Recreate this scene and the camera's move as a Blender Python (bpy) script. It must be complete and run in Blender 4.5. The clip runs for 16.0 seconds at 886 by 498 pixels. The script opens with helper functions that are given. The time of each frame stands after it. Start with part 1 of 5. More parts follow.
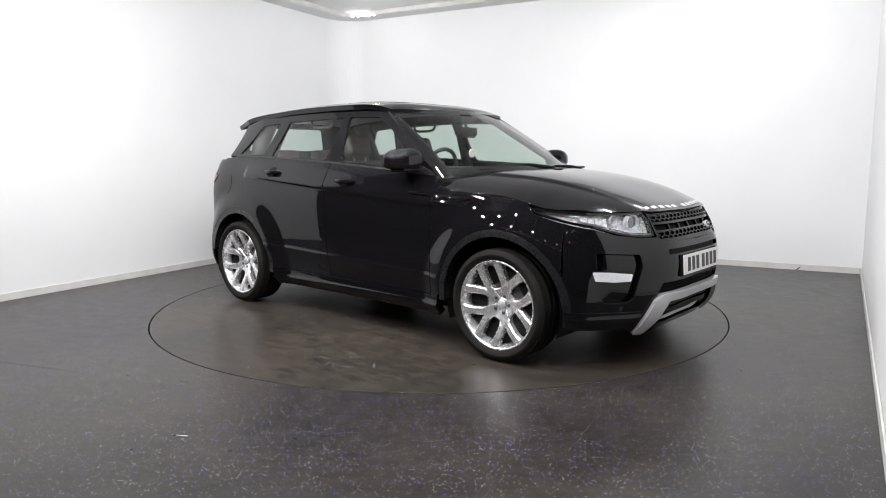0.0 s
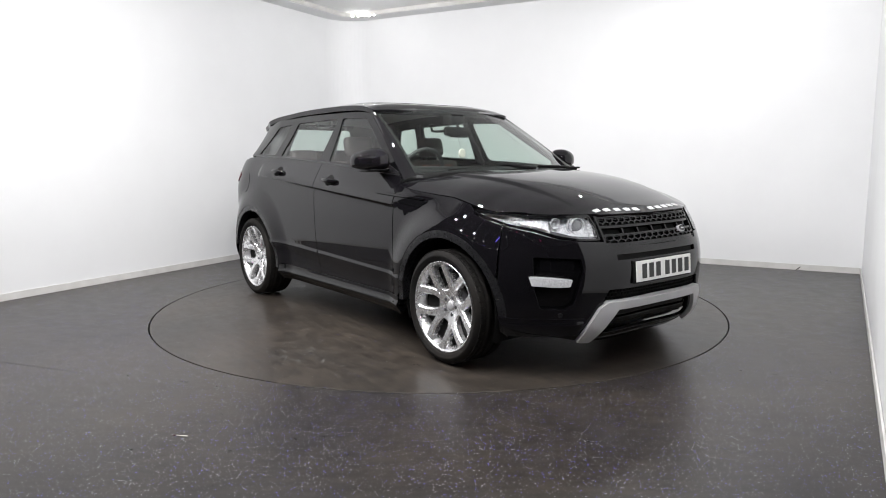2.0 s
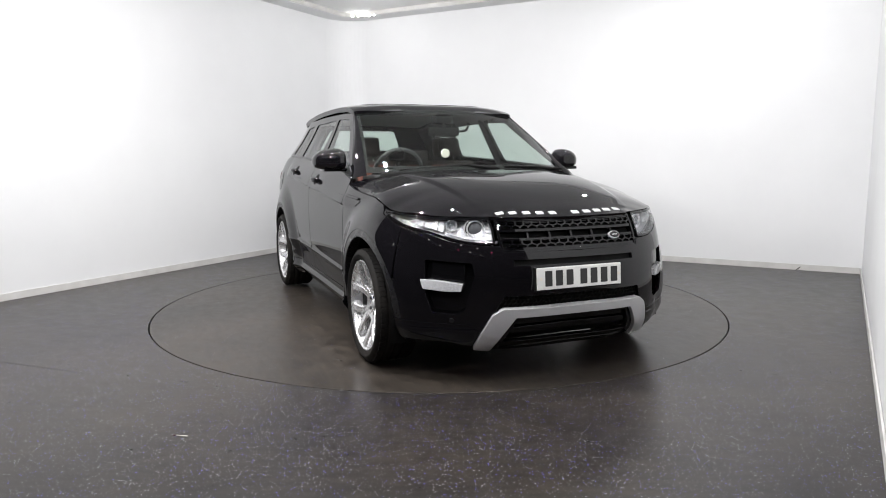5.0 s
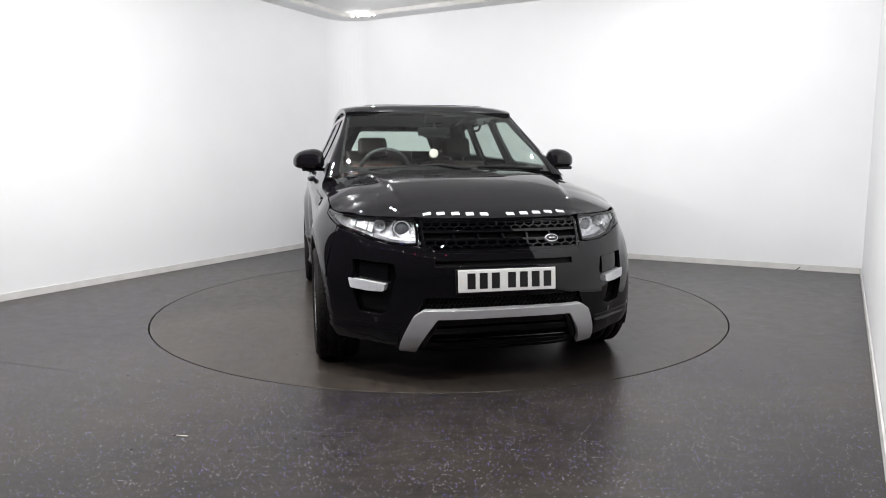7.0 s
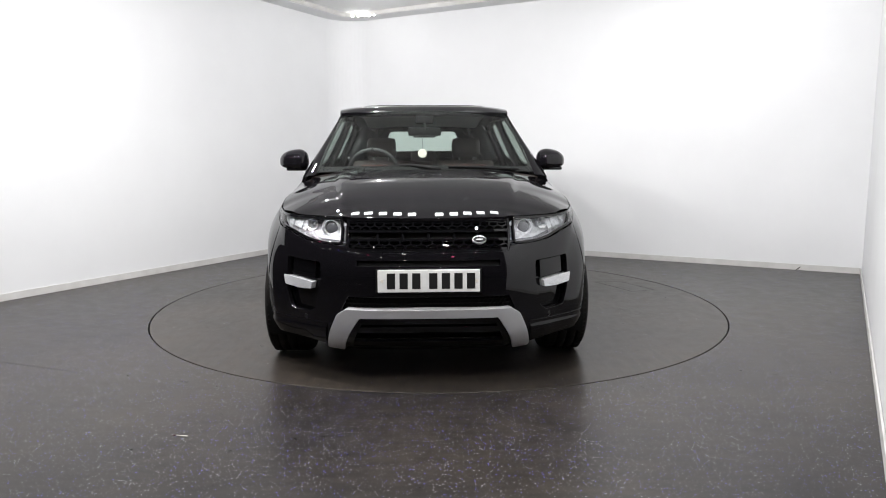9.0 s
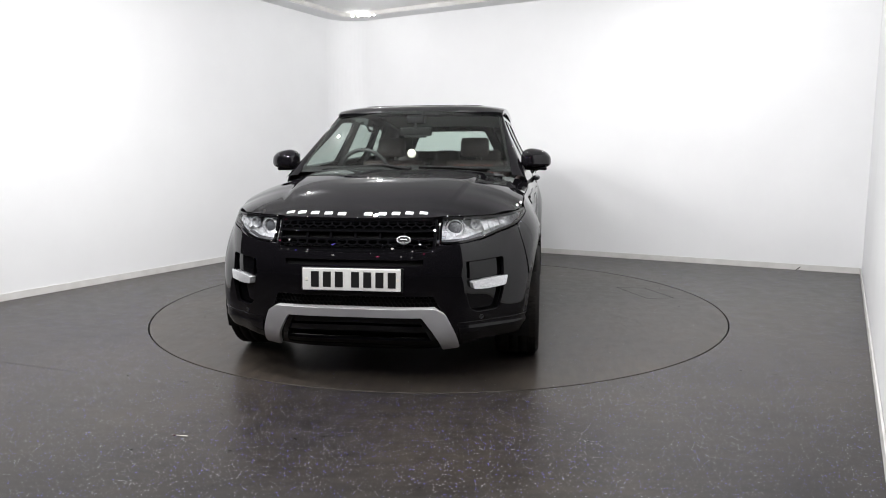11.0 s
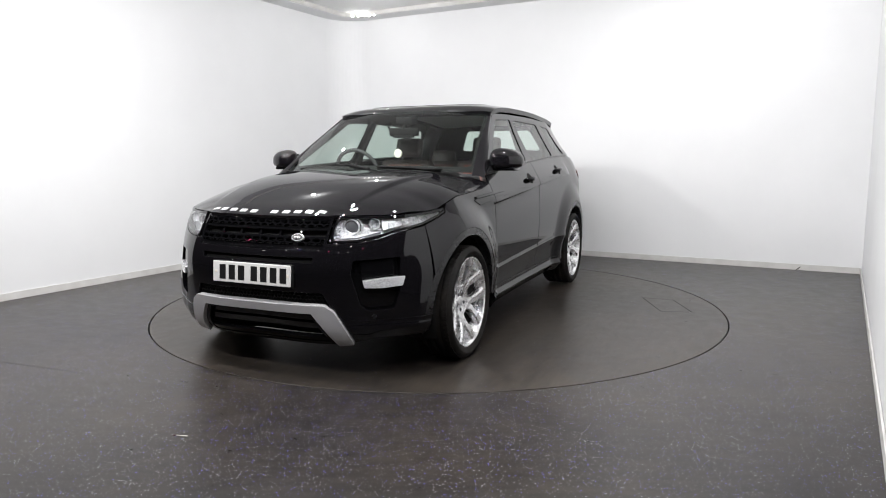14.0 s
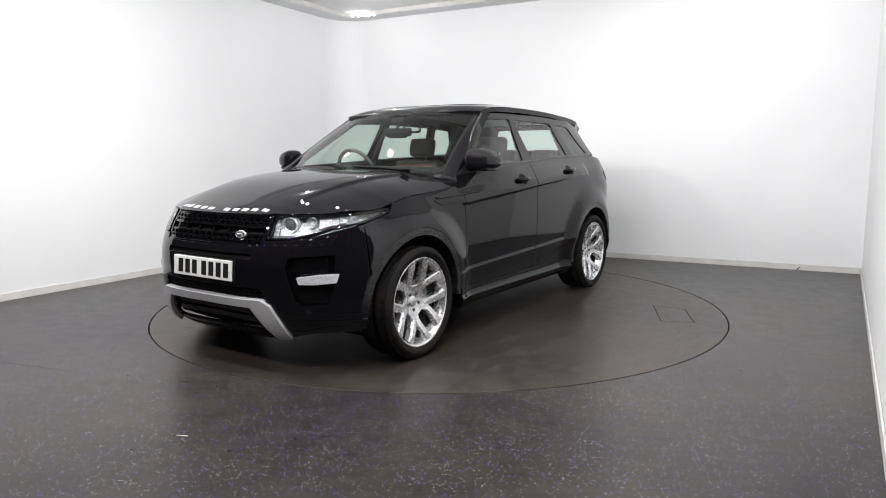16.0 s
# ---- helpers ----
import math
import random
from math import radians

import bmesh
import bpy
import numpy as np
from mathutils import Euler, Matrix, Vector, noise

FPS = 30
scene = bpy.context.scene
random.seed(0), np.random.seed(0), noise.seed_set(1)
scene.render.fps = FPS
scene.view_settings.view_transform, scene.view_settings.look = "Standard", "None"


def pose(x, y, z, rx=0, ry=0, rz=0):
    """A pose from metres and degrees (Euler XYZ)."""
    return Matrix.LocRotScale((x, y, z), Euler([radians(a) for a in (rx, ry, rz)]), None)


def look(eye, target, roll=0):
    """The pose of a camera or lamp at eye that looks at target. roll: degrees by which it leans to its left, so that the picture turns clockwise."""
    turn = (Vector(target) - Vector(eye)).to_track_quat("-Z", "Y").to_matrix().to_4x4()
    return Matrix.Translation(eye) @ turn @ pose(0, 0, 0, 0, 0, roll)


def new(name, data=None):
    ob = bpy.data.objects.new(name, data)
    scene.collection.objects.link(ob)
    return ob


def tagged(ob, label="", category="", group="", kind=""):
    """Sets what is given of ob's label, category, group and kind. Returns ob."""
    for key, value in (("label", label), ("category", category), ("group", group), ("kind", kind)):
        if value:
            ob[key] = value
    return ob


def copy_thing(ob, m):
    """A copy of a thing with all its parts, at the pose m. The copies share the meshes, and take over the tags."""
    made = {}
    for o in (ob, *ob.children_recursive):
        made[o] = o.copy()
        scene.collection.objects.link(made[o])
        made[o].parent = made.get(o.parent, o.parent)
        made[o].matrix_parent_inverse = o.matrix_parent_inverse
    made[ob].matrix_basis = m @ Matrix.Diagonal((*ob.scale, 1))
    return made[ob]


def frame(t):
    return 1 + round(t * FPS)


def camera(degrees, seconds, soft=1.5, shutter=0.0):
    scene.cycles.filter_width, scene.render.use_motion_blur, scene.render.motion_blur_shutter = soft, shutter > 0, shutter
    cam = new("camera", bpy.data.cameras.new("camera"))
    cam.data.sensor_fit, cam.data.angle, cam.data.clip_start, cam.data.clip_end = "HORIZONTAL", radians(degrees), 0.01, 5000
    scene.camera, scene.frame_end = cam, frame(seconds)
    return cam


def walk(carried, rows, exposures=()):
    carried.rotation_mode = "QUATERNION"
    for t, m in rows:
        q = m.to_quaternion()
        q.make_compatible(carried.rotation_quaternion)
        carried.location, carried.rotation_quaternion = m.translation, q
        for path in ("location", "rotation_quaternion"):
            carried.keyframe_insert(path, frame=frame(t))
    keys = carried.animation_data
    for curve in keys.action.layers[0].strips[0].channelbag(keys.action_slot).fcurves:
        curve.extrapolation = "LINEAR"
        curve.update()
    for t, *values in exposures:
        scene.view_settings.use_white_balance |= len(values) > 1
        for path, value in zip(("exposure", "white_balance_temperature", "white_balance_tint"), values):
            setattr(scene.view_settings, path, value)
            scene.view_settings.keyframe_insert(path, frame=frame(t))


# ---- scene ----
cam = camera(65.84, 16.0, soft=1.0)
EYE = (0.0, -5.639, 1.206)
VIEW = look(EYE, (EYE[0] + 10 * math.sin(radians(0.322)), EYE[1] + 10 * math.cos(radians(0.322)), EYE[2] - 10 * math.tan(radians(7.659))), -0.174)
walk(cam, [(0.0, VIEW), (16.0, VIEW)])

# ---- world, lamps, exposure ----
ROOM_TURN = -28.81
ROOM = pose(0, 0, 0, 0, 0, ROOM_TURN)
LEFT, RIGHT, BACK, WHITE_END, HALL_END = -3.31, 3.17, 3.21, -2.3, -9.0
WALL_TOP, CEIL = 3.09, 3.13

world = bpy.data.worlds.new("world")
scene.world = world
world.use_nodes = True
world.node_tree.nodes["Background"].inputs[0].default_value = (0.6, 0.65, 0.7, 1)
world.node_tree.nodes["Background"].inputs[1].default_value = 0.02
scene.view_settings.exposure = -0.80

# downlights and bare fill bulbs, all unseen, in the studio ceiling: across, along, watts
DOWNLIGHTS = [(a, -2.05, 26.0) for a in (-1.4, -0.7, 0.0, 0.7, 1.4)] + [(a, -0.8, 24.0) for a in (-1.2, -0.4, 0.4, 1.2)] + [(1.1, 2.2, 16.0)]
# added fill that evens out the walls, as does the last downlight
FILL_BULBS = [(-2.1, 0.3, 6.0), (2.1, 0.3, 16.0), (-2.1, 2.1, 18.0), (2.1, 2.1, 28.0)]
FRONT_SPOTS = [(a, -2.8) for a in (-2.0, -1.1, 0.0, 1.2, 2.4)] + [(a, -4.2) for a in (-2.7, -1.0, 0.7, 2.6)]
FRONT_WATTS = 56.0


# ---- materials ----
def material(name, colour, rough=0.5, metal=0.0, coat=0.0, spec=0.5):
    m = bpy.data.materials.new(name)
    m.use_nodes = True
    b = m.node_tree.nodes["Principled BSDF"]
    b.inputs["Base Color"].default_value = (*colour, 1)
    b.inputs["Roughness"].default_value = rough
    b.inputs["Metallic"].default_value = metal
    b.inputs["Coat Weight"].default_value = coat
    b.inputs["Coat Roughness"].default_value = 0.02
    b.inputs["Coat IOR"].default_value = 1.42
    b.inputs["Specular IOR Level"].default_value = spec
    return m


def node(m, kind, **values):
    n = m.node_tree.nodes.new(kind)
    for key, value in values.items():
        n.inputs[key.replace("_", " ")].default_value = value
    return n


def wire(m, a, out, b, inp):
    m.node_tree.links.new(a.outputs[out], b.inputs[inp])


def ramp(m, fac, stops):
    n = m.node_tree.nodes.new("ShaderNodeValToRGB")
    e = n.color_ramp.elements
    while len(e) < len(stops):
        e.new(0.5)
    for k, (p, c) in zip(e, stops):
        k.position, k.color = p, (*c, 1)
    m.node_tree.links.new(fac, n.inputs[0])
    return n


def coords(m, scale=(1, 1, 1)):
    t = m.node_tree.nodes.new("ShaderNodeTexCoord")
    p = m.node_tree.nodes.new("ShaderNodeMapping")
    p.inputs["Scale"].default_value = scale
    wire(m, t, "Object", p, "Vector")
    return p


def mottled(m, lo, hi, scale, detail=4, rough=None, bump=0.0, bump_scale=200.0, stretch=(1, 1, 1)):
    """Colour that drifts between lo and hi, roughness that drifts too, and a fine relief."""
    b = m.node_tree.nodes["Principled BSDF"]
    c = coords(m, stretch)
    n = node(m, "ShaderNodeTexNoise", Scale=scale, Detail=detail, Roughness=0.6)
    wire(m, c, 0, n, "Vector")
    r = ramp(m, n.outputs[0], [(0.3, lo), (0.7, hi)])
    wire(m, r, 0, b, "Base Color")
    if rough:
        k = node(m, "ShaderNodeMapRange", From_Min=0.3, From_Max=0.7, To_Min=rough[0], To_Max=rough[1])
        n2 = node(m, "ShaderNodeTexNoise", Scale=scale * 2.7, Detail=detail, Roughness=0.65)
        wire(m, c, 0, n2, "Vector")
        wire(m, n2, 0, k, 0)
        wire(m, k, 0, b, "Roughness")
    if bump:
        n3 = node(m, "ShaderNodeTexNoise", Scale=bump_scale, Detail=3)
        wire(m, c, 0, n3, "Vector")
        u = node(m, "ShaderNodeBump", Strength=bump, Distance=0.002)
        wire(m, n3, 0, u, "Height")
        wire(m, u, 0, b, "Normal")
    return m


def vinyl(name, lo, hi, speck, wear=0.15):
    """Dark safety flooring: worn, stained and strewn with pale and blue chips."""
    m = material(name, lo, 0.3, spec=0.22)
    b = m.node_tree.nodes["Principled BSDF"]
    c = coords(m)
    big = node(m, "ShaderNodeTexNoise", Scale=0.55, Detail=5, Roughness=0.6)
    wire(m, c, 0, big, "Vector")
    base = ramp(m, big.outputs[0], [(0.32, lo), (0.66, hi)])
    fine = node(m, "ShaderNodeTexNoise", Scale=9.0, Detail=6, Roughness=0.7)
    wire(m, c, 0, fine, "Vector")
    scuff = ramp(m, fine.outputs[0], [(0.35, (1 - wear, 1 - wear, 1 - wear)), (0.7, (1 + 1.4 * wear, 1 + 1.25 * wear, 1 + wear))])
    mul = m.node_tree.nodes.new("ShaderNodeMix")
    mul.data_type, mul.blend_type = "RGBA", "MULTIPLY"
    mul.inputs[0].default_value = 1.0
    m.node_tree.links.new(base.outputs[0], mul.inputs[6])
    m.node_tree.links.new(scuff.outputs[0], mul.inputs[7])
    drag = coords(m, (1.0, 5.0, 1.0))
    drag.inputs["Rotation"].default_value = (0, 0, radians(24))
    mid = node(m, "ShaderNodeTexNoise", Scale=4.5, Detail=8, Roughness=0.72)
    wire(m, drag, 0, mid, "Vector")
    blot = ramp(m, mid.outputs[0], [(0.36, (1 - 1.3 * wear, 1 - 1.3 * wear, 1 - 1.3 * wear)), (0.68, (1 + 1.6 * wear, 1 + 1.4 * wear, 1 + 1.1 * wear))])
    mul2 = m.node_tree.nodes.new("ShaderNodeMix")
    mul2.data_type, mul2.blend_type = "RGBA", "MULTIPLY"
    mul2.inputs[0].default_value = 1.0
    m.node_tree.links.new(mul.outputs[2], mul2.inputs[6])
    m.node_tree.links.new(blot.outputs[0], mul2.inputs[7])
    last = mul2.outputs[2]
    for k, (scale, size, colour) in enumerate(((90.0, 0.132, (0.46, 0.46, 0.50)), (84.0, 0.132, (0.125, 0.11, 0.48)), (210.0, 0.17, (0.22, 0.215, 0.22)))):
        v = node(m, "ShaderNodeTexVoronoi", Scale=scale)
        v.voronoi_dimensions = "2D"
        off = m.node_tree.nodes.new("ShaderNodeVectorMath")
        off.inputs[1].default_value = (3.7 * k, 1.3 * k, 0)
        wire(m, c, 0, off, 0)
        wire(m, off, 0, v, "Vector")
        sep = m.node_tree.nodes.new("ShaderNodeSeparateColor")
        wire(m, v, "Color", sep, 0)
        lim = node(m, "ShaderNodeMath")
        lim.operation = "MULTIPLY"
        lim.inputs[1].default_value = size * 1.9
        wire(m, sep, 0, lim, 0)
        less = node(m, "ShaderNodeMath")
        less.operation = "LESS_THAN"
        wire(m, v, "Distance", less, 0)
        wire(m, lim, 0, less, 1)
        some = node(m, "ShaderNodeMath")
        some.operation = "GREATER_THAN"
        some.inputs[1].default_value = 1 - speck * (0.24, 0.24, 0.14)[k]
        wire(m, sep, 1, some, 0)
        both = node(m, "ShaderNodeMath")
        both.operation = "MULTIPLY"
        wire(m, less, 0, both, 0)
        wire(m, some, 0, both, 1)
        mix = m.node_tree.nodes.new("ShaderNodeMix")
        mix.data_type = "RGBA"
        mix.inputs[7].default_value = (*colour, 1)
        m.node_tree.links.new(both.outputs[0], mix.inputs[0])
        m.node_tree.links.new(last, mix.inputs[6])
        last = mix.outputs[2]
    m.node_tree.links.new(last, b.inputs["Base Color"])
    k = node(m, "ShaderNodeMapRange", From_Min=0.3, From_Max=0.7, To_Min=0.27, To_Max=0.37)
    wire(m, fine, 0, k, 0)
    wire(m, k, 0, b, "Roughness")
    grit = node(m, "ShaderNodeTexNoise", Scale=260.0, Detail=2)
    wire(m, c, 0, grit, "Vector")
    bump = node(m, "ShaderNodeBump", Strength=0.08, Distance=0.002)
    wire(m, grit, 0, bump, "Height")
    wire(m, bump, 0, b, "Normal")
    return m


def glass(name, tint, gloss=0.06):
    m = bpy.data.materials.new(name)
    m.use_nodes = True
    t = m.node_tree
    t.nodes.remove(t.nodes["Principled BSDF"])
    clear = t.nodes.new("ShaderNodeBsdfTransparent")
    clear.inputs[0].default_value = (*tint, 1)
    shine = t.nodes.new("ShaderNodeBsdfGlossy")
    shine.inputs["Roughness"].default_value = 0.01
    f = t.nodes.new("ShaderNodeLayerWeight")
    f.inputs[0].default_value = 0.5
    power = t.nodes.new("ShaderNodeMath")
    power.operation = "POWER"
    power.inputs[1].default_value = 5.0
    more = t.nodes.new("ShaderNodeMath")
    more.operation = "MULTIPLY_ADD"
    more.inputs[1].default_value, more.inputs[2].default_value = 1 - gloss, gloss
    t.links.new(f.outputs["Facing"], power.inputs[0])
    t.links.new(power.outputs[0], more.inputs[0])
    mix = t.nodes.new("ShaderNodeMixShader")
    t.links.new(more.outputs[0], mix.inputs[0])
    t.links.new(clear.outputs[0], mix.inputs[1])
    t.links.new(shine.outputs[0], mix.inputs[2])
    t.links.new(mix.outputs[0], t.nodes["Material Output"].inputs[0])
    return m


def glow(name, colour, strength):
    m = material(name, (0.8, 0.8, 0.8), 0.4)
    b = m.node_tree.nodes["Principled BSDF"]
    b.inputs["Emission Color"].default_value = (*colour, 1)
    b.inputs["Emission Strength"].default_value = strength
    return m


WALL = mottled(material("white_wall_paint", (0.78, 0.785, 0.79), 0.55), (0.76, 0.765, 0.77), (0.80, 0.805, 0.81), 0.9, rough=(0.45, 0.62), bump=0.05, bump_scale=90)
SKIRT = mottled(material("skirting_vinyl", (0.62, 0.61, 0.59), 0.4), (0.55, 0.54, 0.52), (0.66, 0.65, 0.63), 6, rough=(0.3, 0.5))
CEILING = mottled(material("pale_grey_ceiling", (0.82, 0.82, 0.82), 0.7), (0.80, 0.80, 0.80), (0.84, 0.84, 0.84), 2)
HALL = mottled(material("charcoal_hall", (0.03, 0.03, 0.033), 0.8), (0.024, 0.024, 0.027), (0.036, 0.036, 0.04), 1.2)
FLOOR = vinyl("speckled_floor", (0.0168, 0.0154, 0.0168), (0.039, 0.034, 0.029), 0.5, 0.2)
DISC = vinyl("worn_turntable_floor", (0.0165, 0.0152, 0.0146), (0.047, 0.0405, 0.035), 0.03, 0.23)
GAP = material("dark_gap", (0.008, 0.008, 0.008), 0.9)
SCUFF = mottled(material("pale_scuff", (0.16, 0.155, 0.15), 0.5), (0.03, 0.028, 0.025), (0.085, 0.079, 0.072), 40)

PAINT = material("black_car_paint", (0.0042, 0.0039, 0.0048), 0.3, 0.0, 1.0, 0.0)
GLOSS = material("gloss_black_trim", (0.003, 0.003, 0.0035), 0.3, 0.0, 1.0, 0.0)
SATIN = mottled(material("satin_black_plastic", (0.008, 0.008, 0.009), 0.3), (0.006, 0.006, 0.007), (0.011, 0.011, 0.012), 20, rough=(0.24, 0.34))
MATT = material("matt_black_plastic", (0.006, 0.006, 0.006), 0.65, spec=0.12)
SILVER = mottled(material("silver_skid_paint", (0.64, 0.64, 0.65), 0.3, 0.5), (0.61, 0.61, 0.62), (0.67, 0.67, 0.68), 8, rough=(0.30, 0.32))
ALLOY = mottled(material("silver_alloy", (0.83, 0.83, 0.84), 0.3, 0.85), (0.80, 0.80, 0.81), (0.85, 0.85, 0.86), 5, rough=(0.24, 0.30))
CHROME = material("chrome", (0.8, 0.8, 0.81), 0.08, 1.0)
STEEL = mottled(material("brake_steel", (0.12, 0.115, 0.11), 0.4, 0.8), (0.045, 0.042, 0.04), (0.08, 0.077, 0.074), 25, rough=(0.38, 0.44))
RUBBER = mottled(material("tyre_rubber", (0.014, 0.014, 0.014), 0.7, spec=0.15), (0.006, 0.006, 0.006), (0.013, 0.011, 0.0095), 5, rough=(0.6, 0.85), bump=0.3, bump_scale=120)
WINDOW = glass("window_glass", (0.80, 0.88, 0.84), 0.09)
SCREEN = glass("windscreen_glass", (0.76, 0.85, 0.80))
COVER = glass("headlamp_cover", (0.93, 0.94, 0.95))
LENS = material("projector_lens", (0.14, 0.145, 0.155), 0.06, 0.2, 1.0)
LAMP_BODY = mottled(material("headlamp_reflector", (0.5, 0.505, 0.52), 0.4, 0.2), (0.24, 0.245, 0.26), (0.74, 0.75, 0.77), 60, rough=(0.32, 0.46), bump=0.5, bump_scale=110)
LAMP_DARK = material("headlamp_bezel", (0.12, 0.12, 0.13), 0.25, 0.6)
DRL = mottled(material("fog_lamp_lens", (0.75, 0.76, 0.78), 0.12, 0.3, 1.0), (0.42, 0.43, 0.45), (0.92, 0.93, 0.95), 130, bump=0.6, bump_scale=160)
RED = material("tail_lamp_red", (0.10, 0.006, 0.008), 0.08, 0.0, 1.0)
PLATE = mottled(material("number_plate_white", (0.66, 0.66, 0.64), 0.35), (0.62, 0.62, 0.60), (0.69, 0.69, 0.67), 15)
INK = material("plate_ink", (0.008, 0.008, 0.008), 0.4)
BADGE = material("silver_letters", (0.6, 0.6, 0.61), 0.3, 0.5)
LEATHER = mottled(material("dark_leather", (0.03, 0.022, 0.02), 0.5), (0.022, 0.016, 0.015), (0.045, 0.03, 0.027), 14, rough=(0.4, 0.6), bump=0.2, bump_scale=160)
RED_LEATHER = mottled(material("red_brown_leather", (0.10, 0.025, 0.015), 0.5), (0.08, 0.02, 0.012), (0.13, 0.035, 0.02), 14, rough=(0.4, 0.6))
DASH = mottled(material("dash_plastic", (0.02, 0.02, 0.021), 0.6), (0.016, 0.016, 0.017), (0.026, 0.026, 0.027), 30, rough=(0.5, 0.7))
LINER = material("pale_headlining", (0.42, 0.42, 0.40), 0.85, spec=0.1)
WHITE_BEAD = glow("lit_lamp_and_glint", (1.0, 0.98, 0.95), 32.0)
PINK_BEAD = glow("lit_pink_lamp", (1.0, 0.12, 0.3), 32.0)
BLUE_BEAD = glow("lit_blue_lamp", (0.2, 0.15, 1.0), 32.0)
CREAM = material("cream_enamel", (0.7, 0.66, 0.58), 0.3)


# ---- mesh helpers ----
def finish(name, bm, mat, parent=None, label="", smooth=True):
    me = bpy.data.meshes.new(name)
    bm.to_mesh(me)
    bm.free()
    for p in me.polygons:
        p.use_smooth = smooth
    me.materials.append(mat)
    ob = new(name, me)
    if parent:
        ob.parent = parent
    return tagged(ob, label)


def part(name, bm, mat, parent, label="", smooth=False):
    return finish(name, bm, mat, parent, label, smooth)


def block(bm, x0, x1, y0, y1, z0, z1, bevel=0.0, turn=None):
    """Add a bevelled box to bm; turn is an extra matrix."""
    made = bmesh.ops.create_cube(bm, size=1)["verts"]
    for q in made:
        q.co = Vector(((x0 + x1) / 2 + q.co.x * (x1 - x0), (y0 + y1) / 2 + q.co.y * (y1 - y0), (z0 + z1) / 2 + q.co.z * (z1 - z0)))
    if bevel:
        edges = list({e for q in made for e in q.link_edges})
        made = list({q for f in bmesh.ops.bevel(bm, geom=edges, offset=bevel, segments=2, affect="EDGES", profile=0.6)["faces"] for q in f.verts} | {q for q in made if q.is_valid})
    if turn:
        bmesh.ops.transform(bm, matrix=turn, verts=made)
    return made


def lathe(bm, profile, steps=64, axis="y"):
    """Turn a profile of (radius, along) round the axis y (or z)."""
    rings = []
    for r, h in profile:
        ring = []
        for i in range(steps):
            a = math.tau * i / steps
            co = (r * math.cos(a), h, r * math.sin(a)) if axis == "y" else (r * math.cos(a), r * math.sin(a), h)
            ring.append(bm.verts.new(co))
        rings.append(ring)
    for a, b in zip(rings, rings[1:]):
        for i in range(steps):
            j = (i + 1) % steps
            bm.faces.new((a[i], a[j], b[j], b[i]))
    return rings


def tube(bm, points, radius, sides=8):
    """A round bar along points."""
    pts = [Vector(p) for p in points]
    rings = []
    for i, p in enumerate(pts):
        d = (pts[min(i + 1, len(pts) - 1)] - pts[max(i - 1, 0)]).normalized()
        a = d.orthogonal().normalized() if i == 0 else (side - d * side.dot(d)).normalized()
        side = a
        b = d.cross(a)
        r = radius[i] if isinstance(radius, (list, tuple)) else radius
        rings.append([bm.verts.new(p + (a * math.cos(math.tau * k / sides) + b * math.sin(math.tau * k / sides)) * r) for k in range(sides)])
    for a, b in zip(rings, rings[1:]):
        for k in range(sides):
            bm.faces.new((a[k], a[(k + 1) % sides], b[(k + 1) % sides], b[k]))
    bm.faces.new(rings[0][::-1])
    bm.faces.new(rings[-1])


# ---- the room ----
def structure(name, bm, mat, label, smooth=False):
    bmesh.ops.recalc_face_normals(bm, faces=bm.faces)
    ob = finish(name, bm, mat, None, label, smooth)
    ob.matrix_world = ROOM
    return tagged(ob, kind="structure")


def strip(bm, path, z0, z1, thick):
    """A wall of some thickness along a path of (a, b); the thickness goes to its left."""
    pts = [Vector((p[0], p[1], 0)) for p in path]
    out = []
    for i, p in enumerate(pts):
        d0 = (p - pts[i - 1]).normalized() if i else (pts[1] - p).normalized()
        d1 = (pts[i + 1] - p).normalized() if i < len(pts) - 1 else d0
        n = (Vector((-d0.y, d0.x, 0)) + Vector((-d1.y, d1.x, 0))).normalized()
        out.append(p + n * thick / max(0.5, n.dot(Vector((-d0.y, d0.x, 0)))))
    rows = [[bm.verts.new((q.x, q.y, z)) for q in src] for src, z in ((pts, z0), (pts, z1), (out, z1), (out, z0))]
    for k in range(4):
        a, b = rows[k], rows[(k + 1) % 4]
        for i in range(len(pts) - 1):
            bm.faces.new((a[i], a[i + 1], b[i + 1], b[i]))
    bm.faces.new([r[0] for r in rows])
    bm.faces.new([r[-1] for r in rows][::-1])


CORNER = 0.45


def inset_path(d, first, last):
    """The line of the white walls moved inwards by d, from first (on the left wall) to last (on the right wall)."""
    r = max(0.05, CORNER - d)
    arc = [(LEFT + d + r - r * math.cos(a), BACK - d - r + r * math.sin(a)) for a in [math.pi / 2 * i / 12 for i in range(13)]]
    return [(LEFT + d, first)] + arc + ([(last, BACK - d)] if last is not None else [])


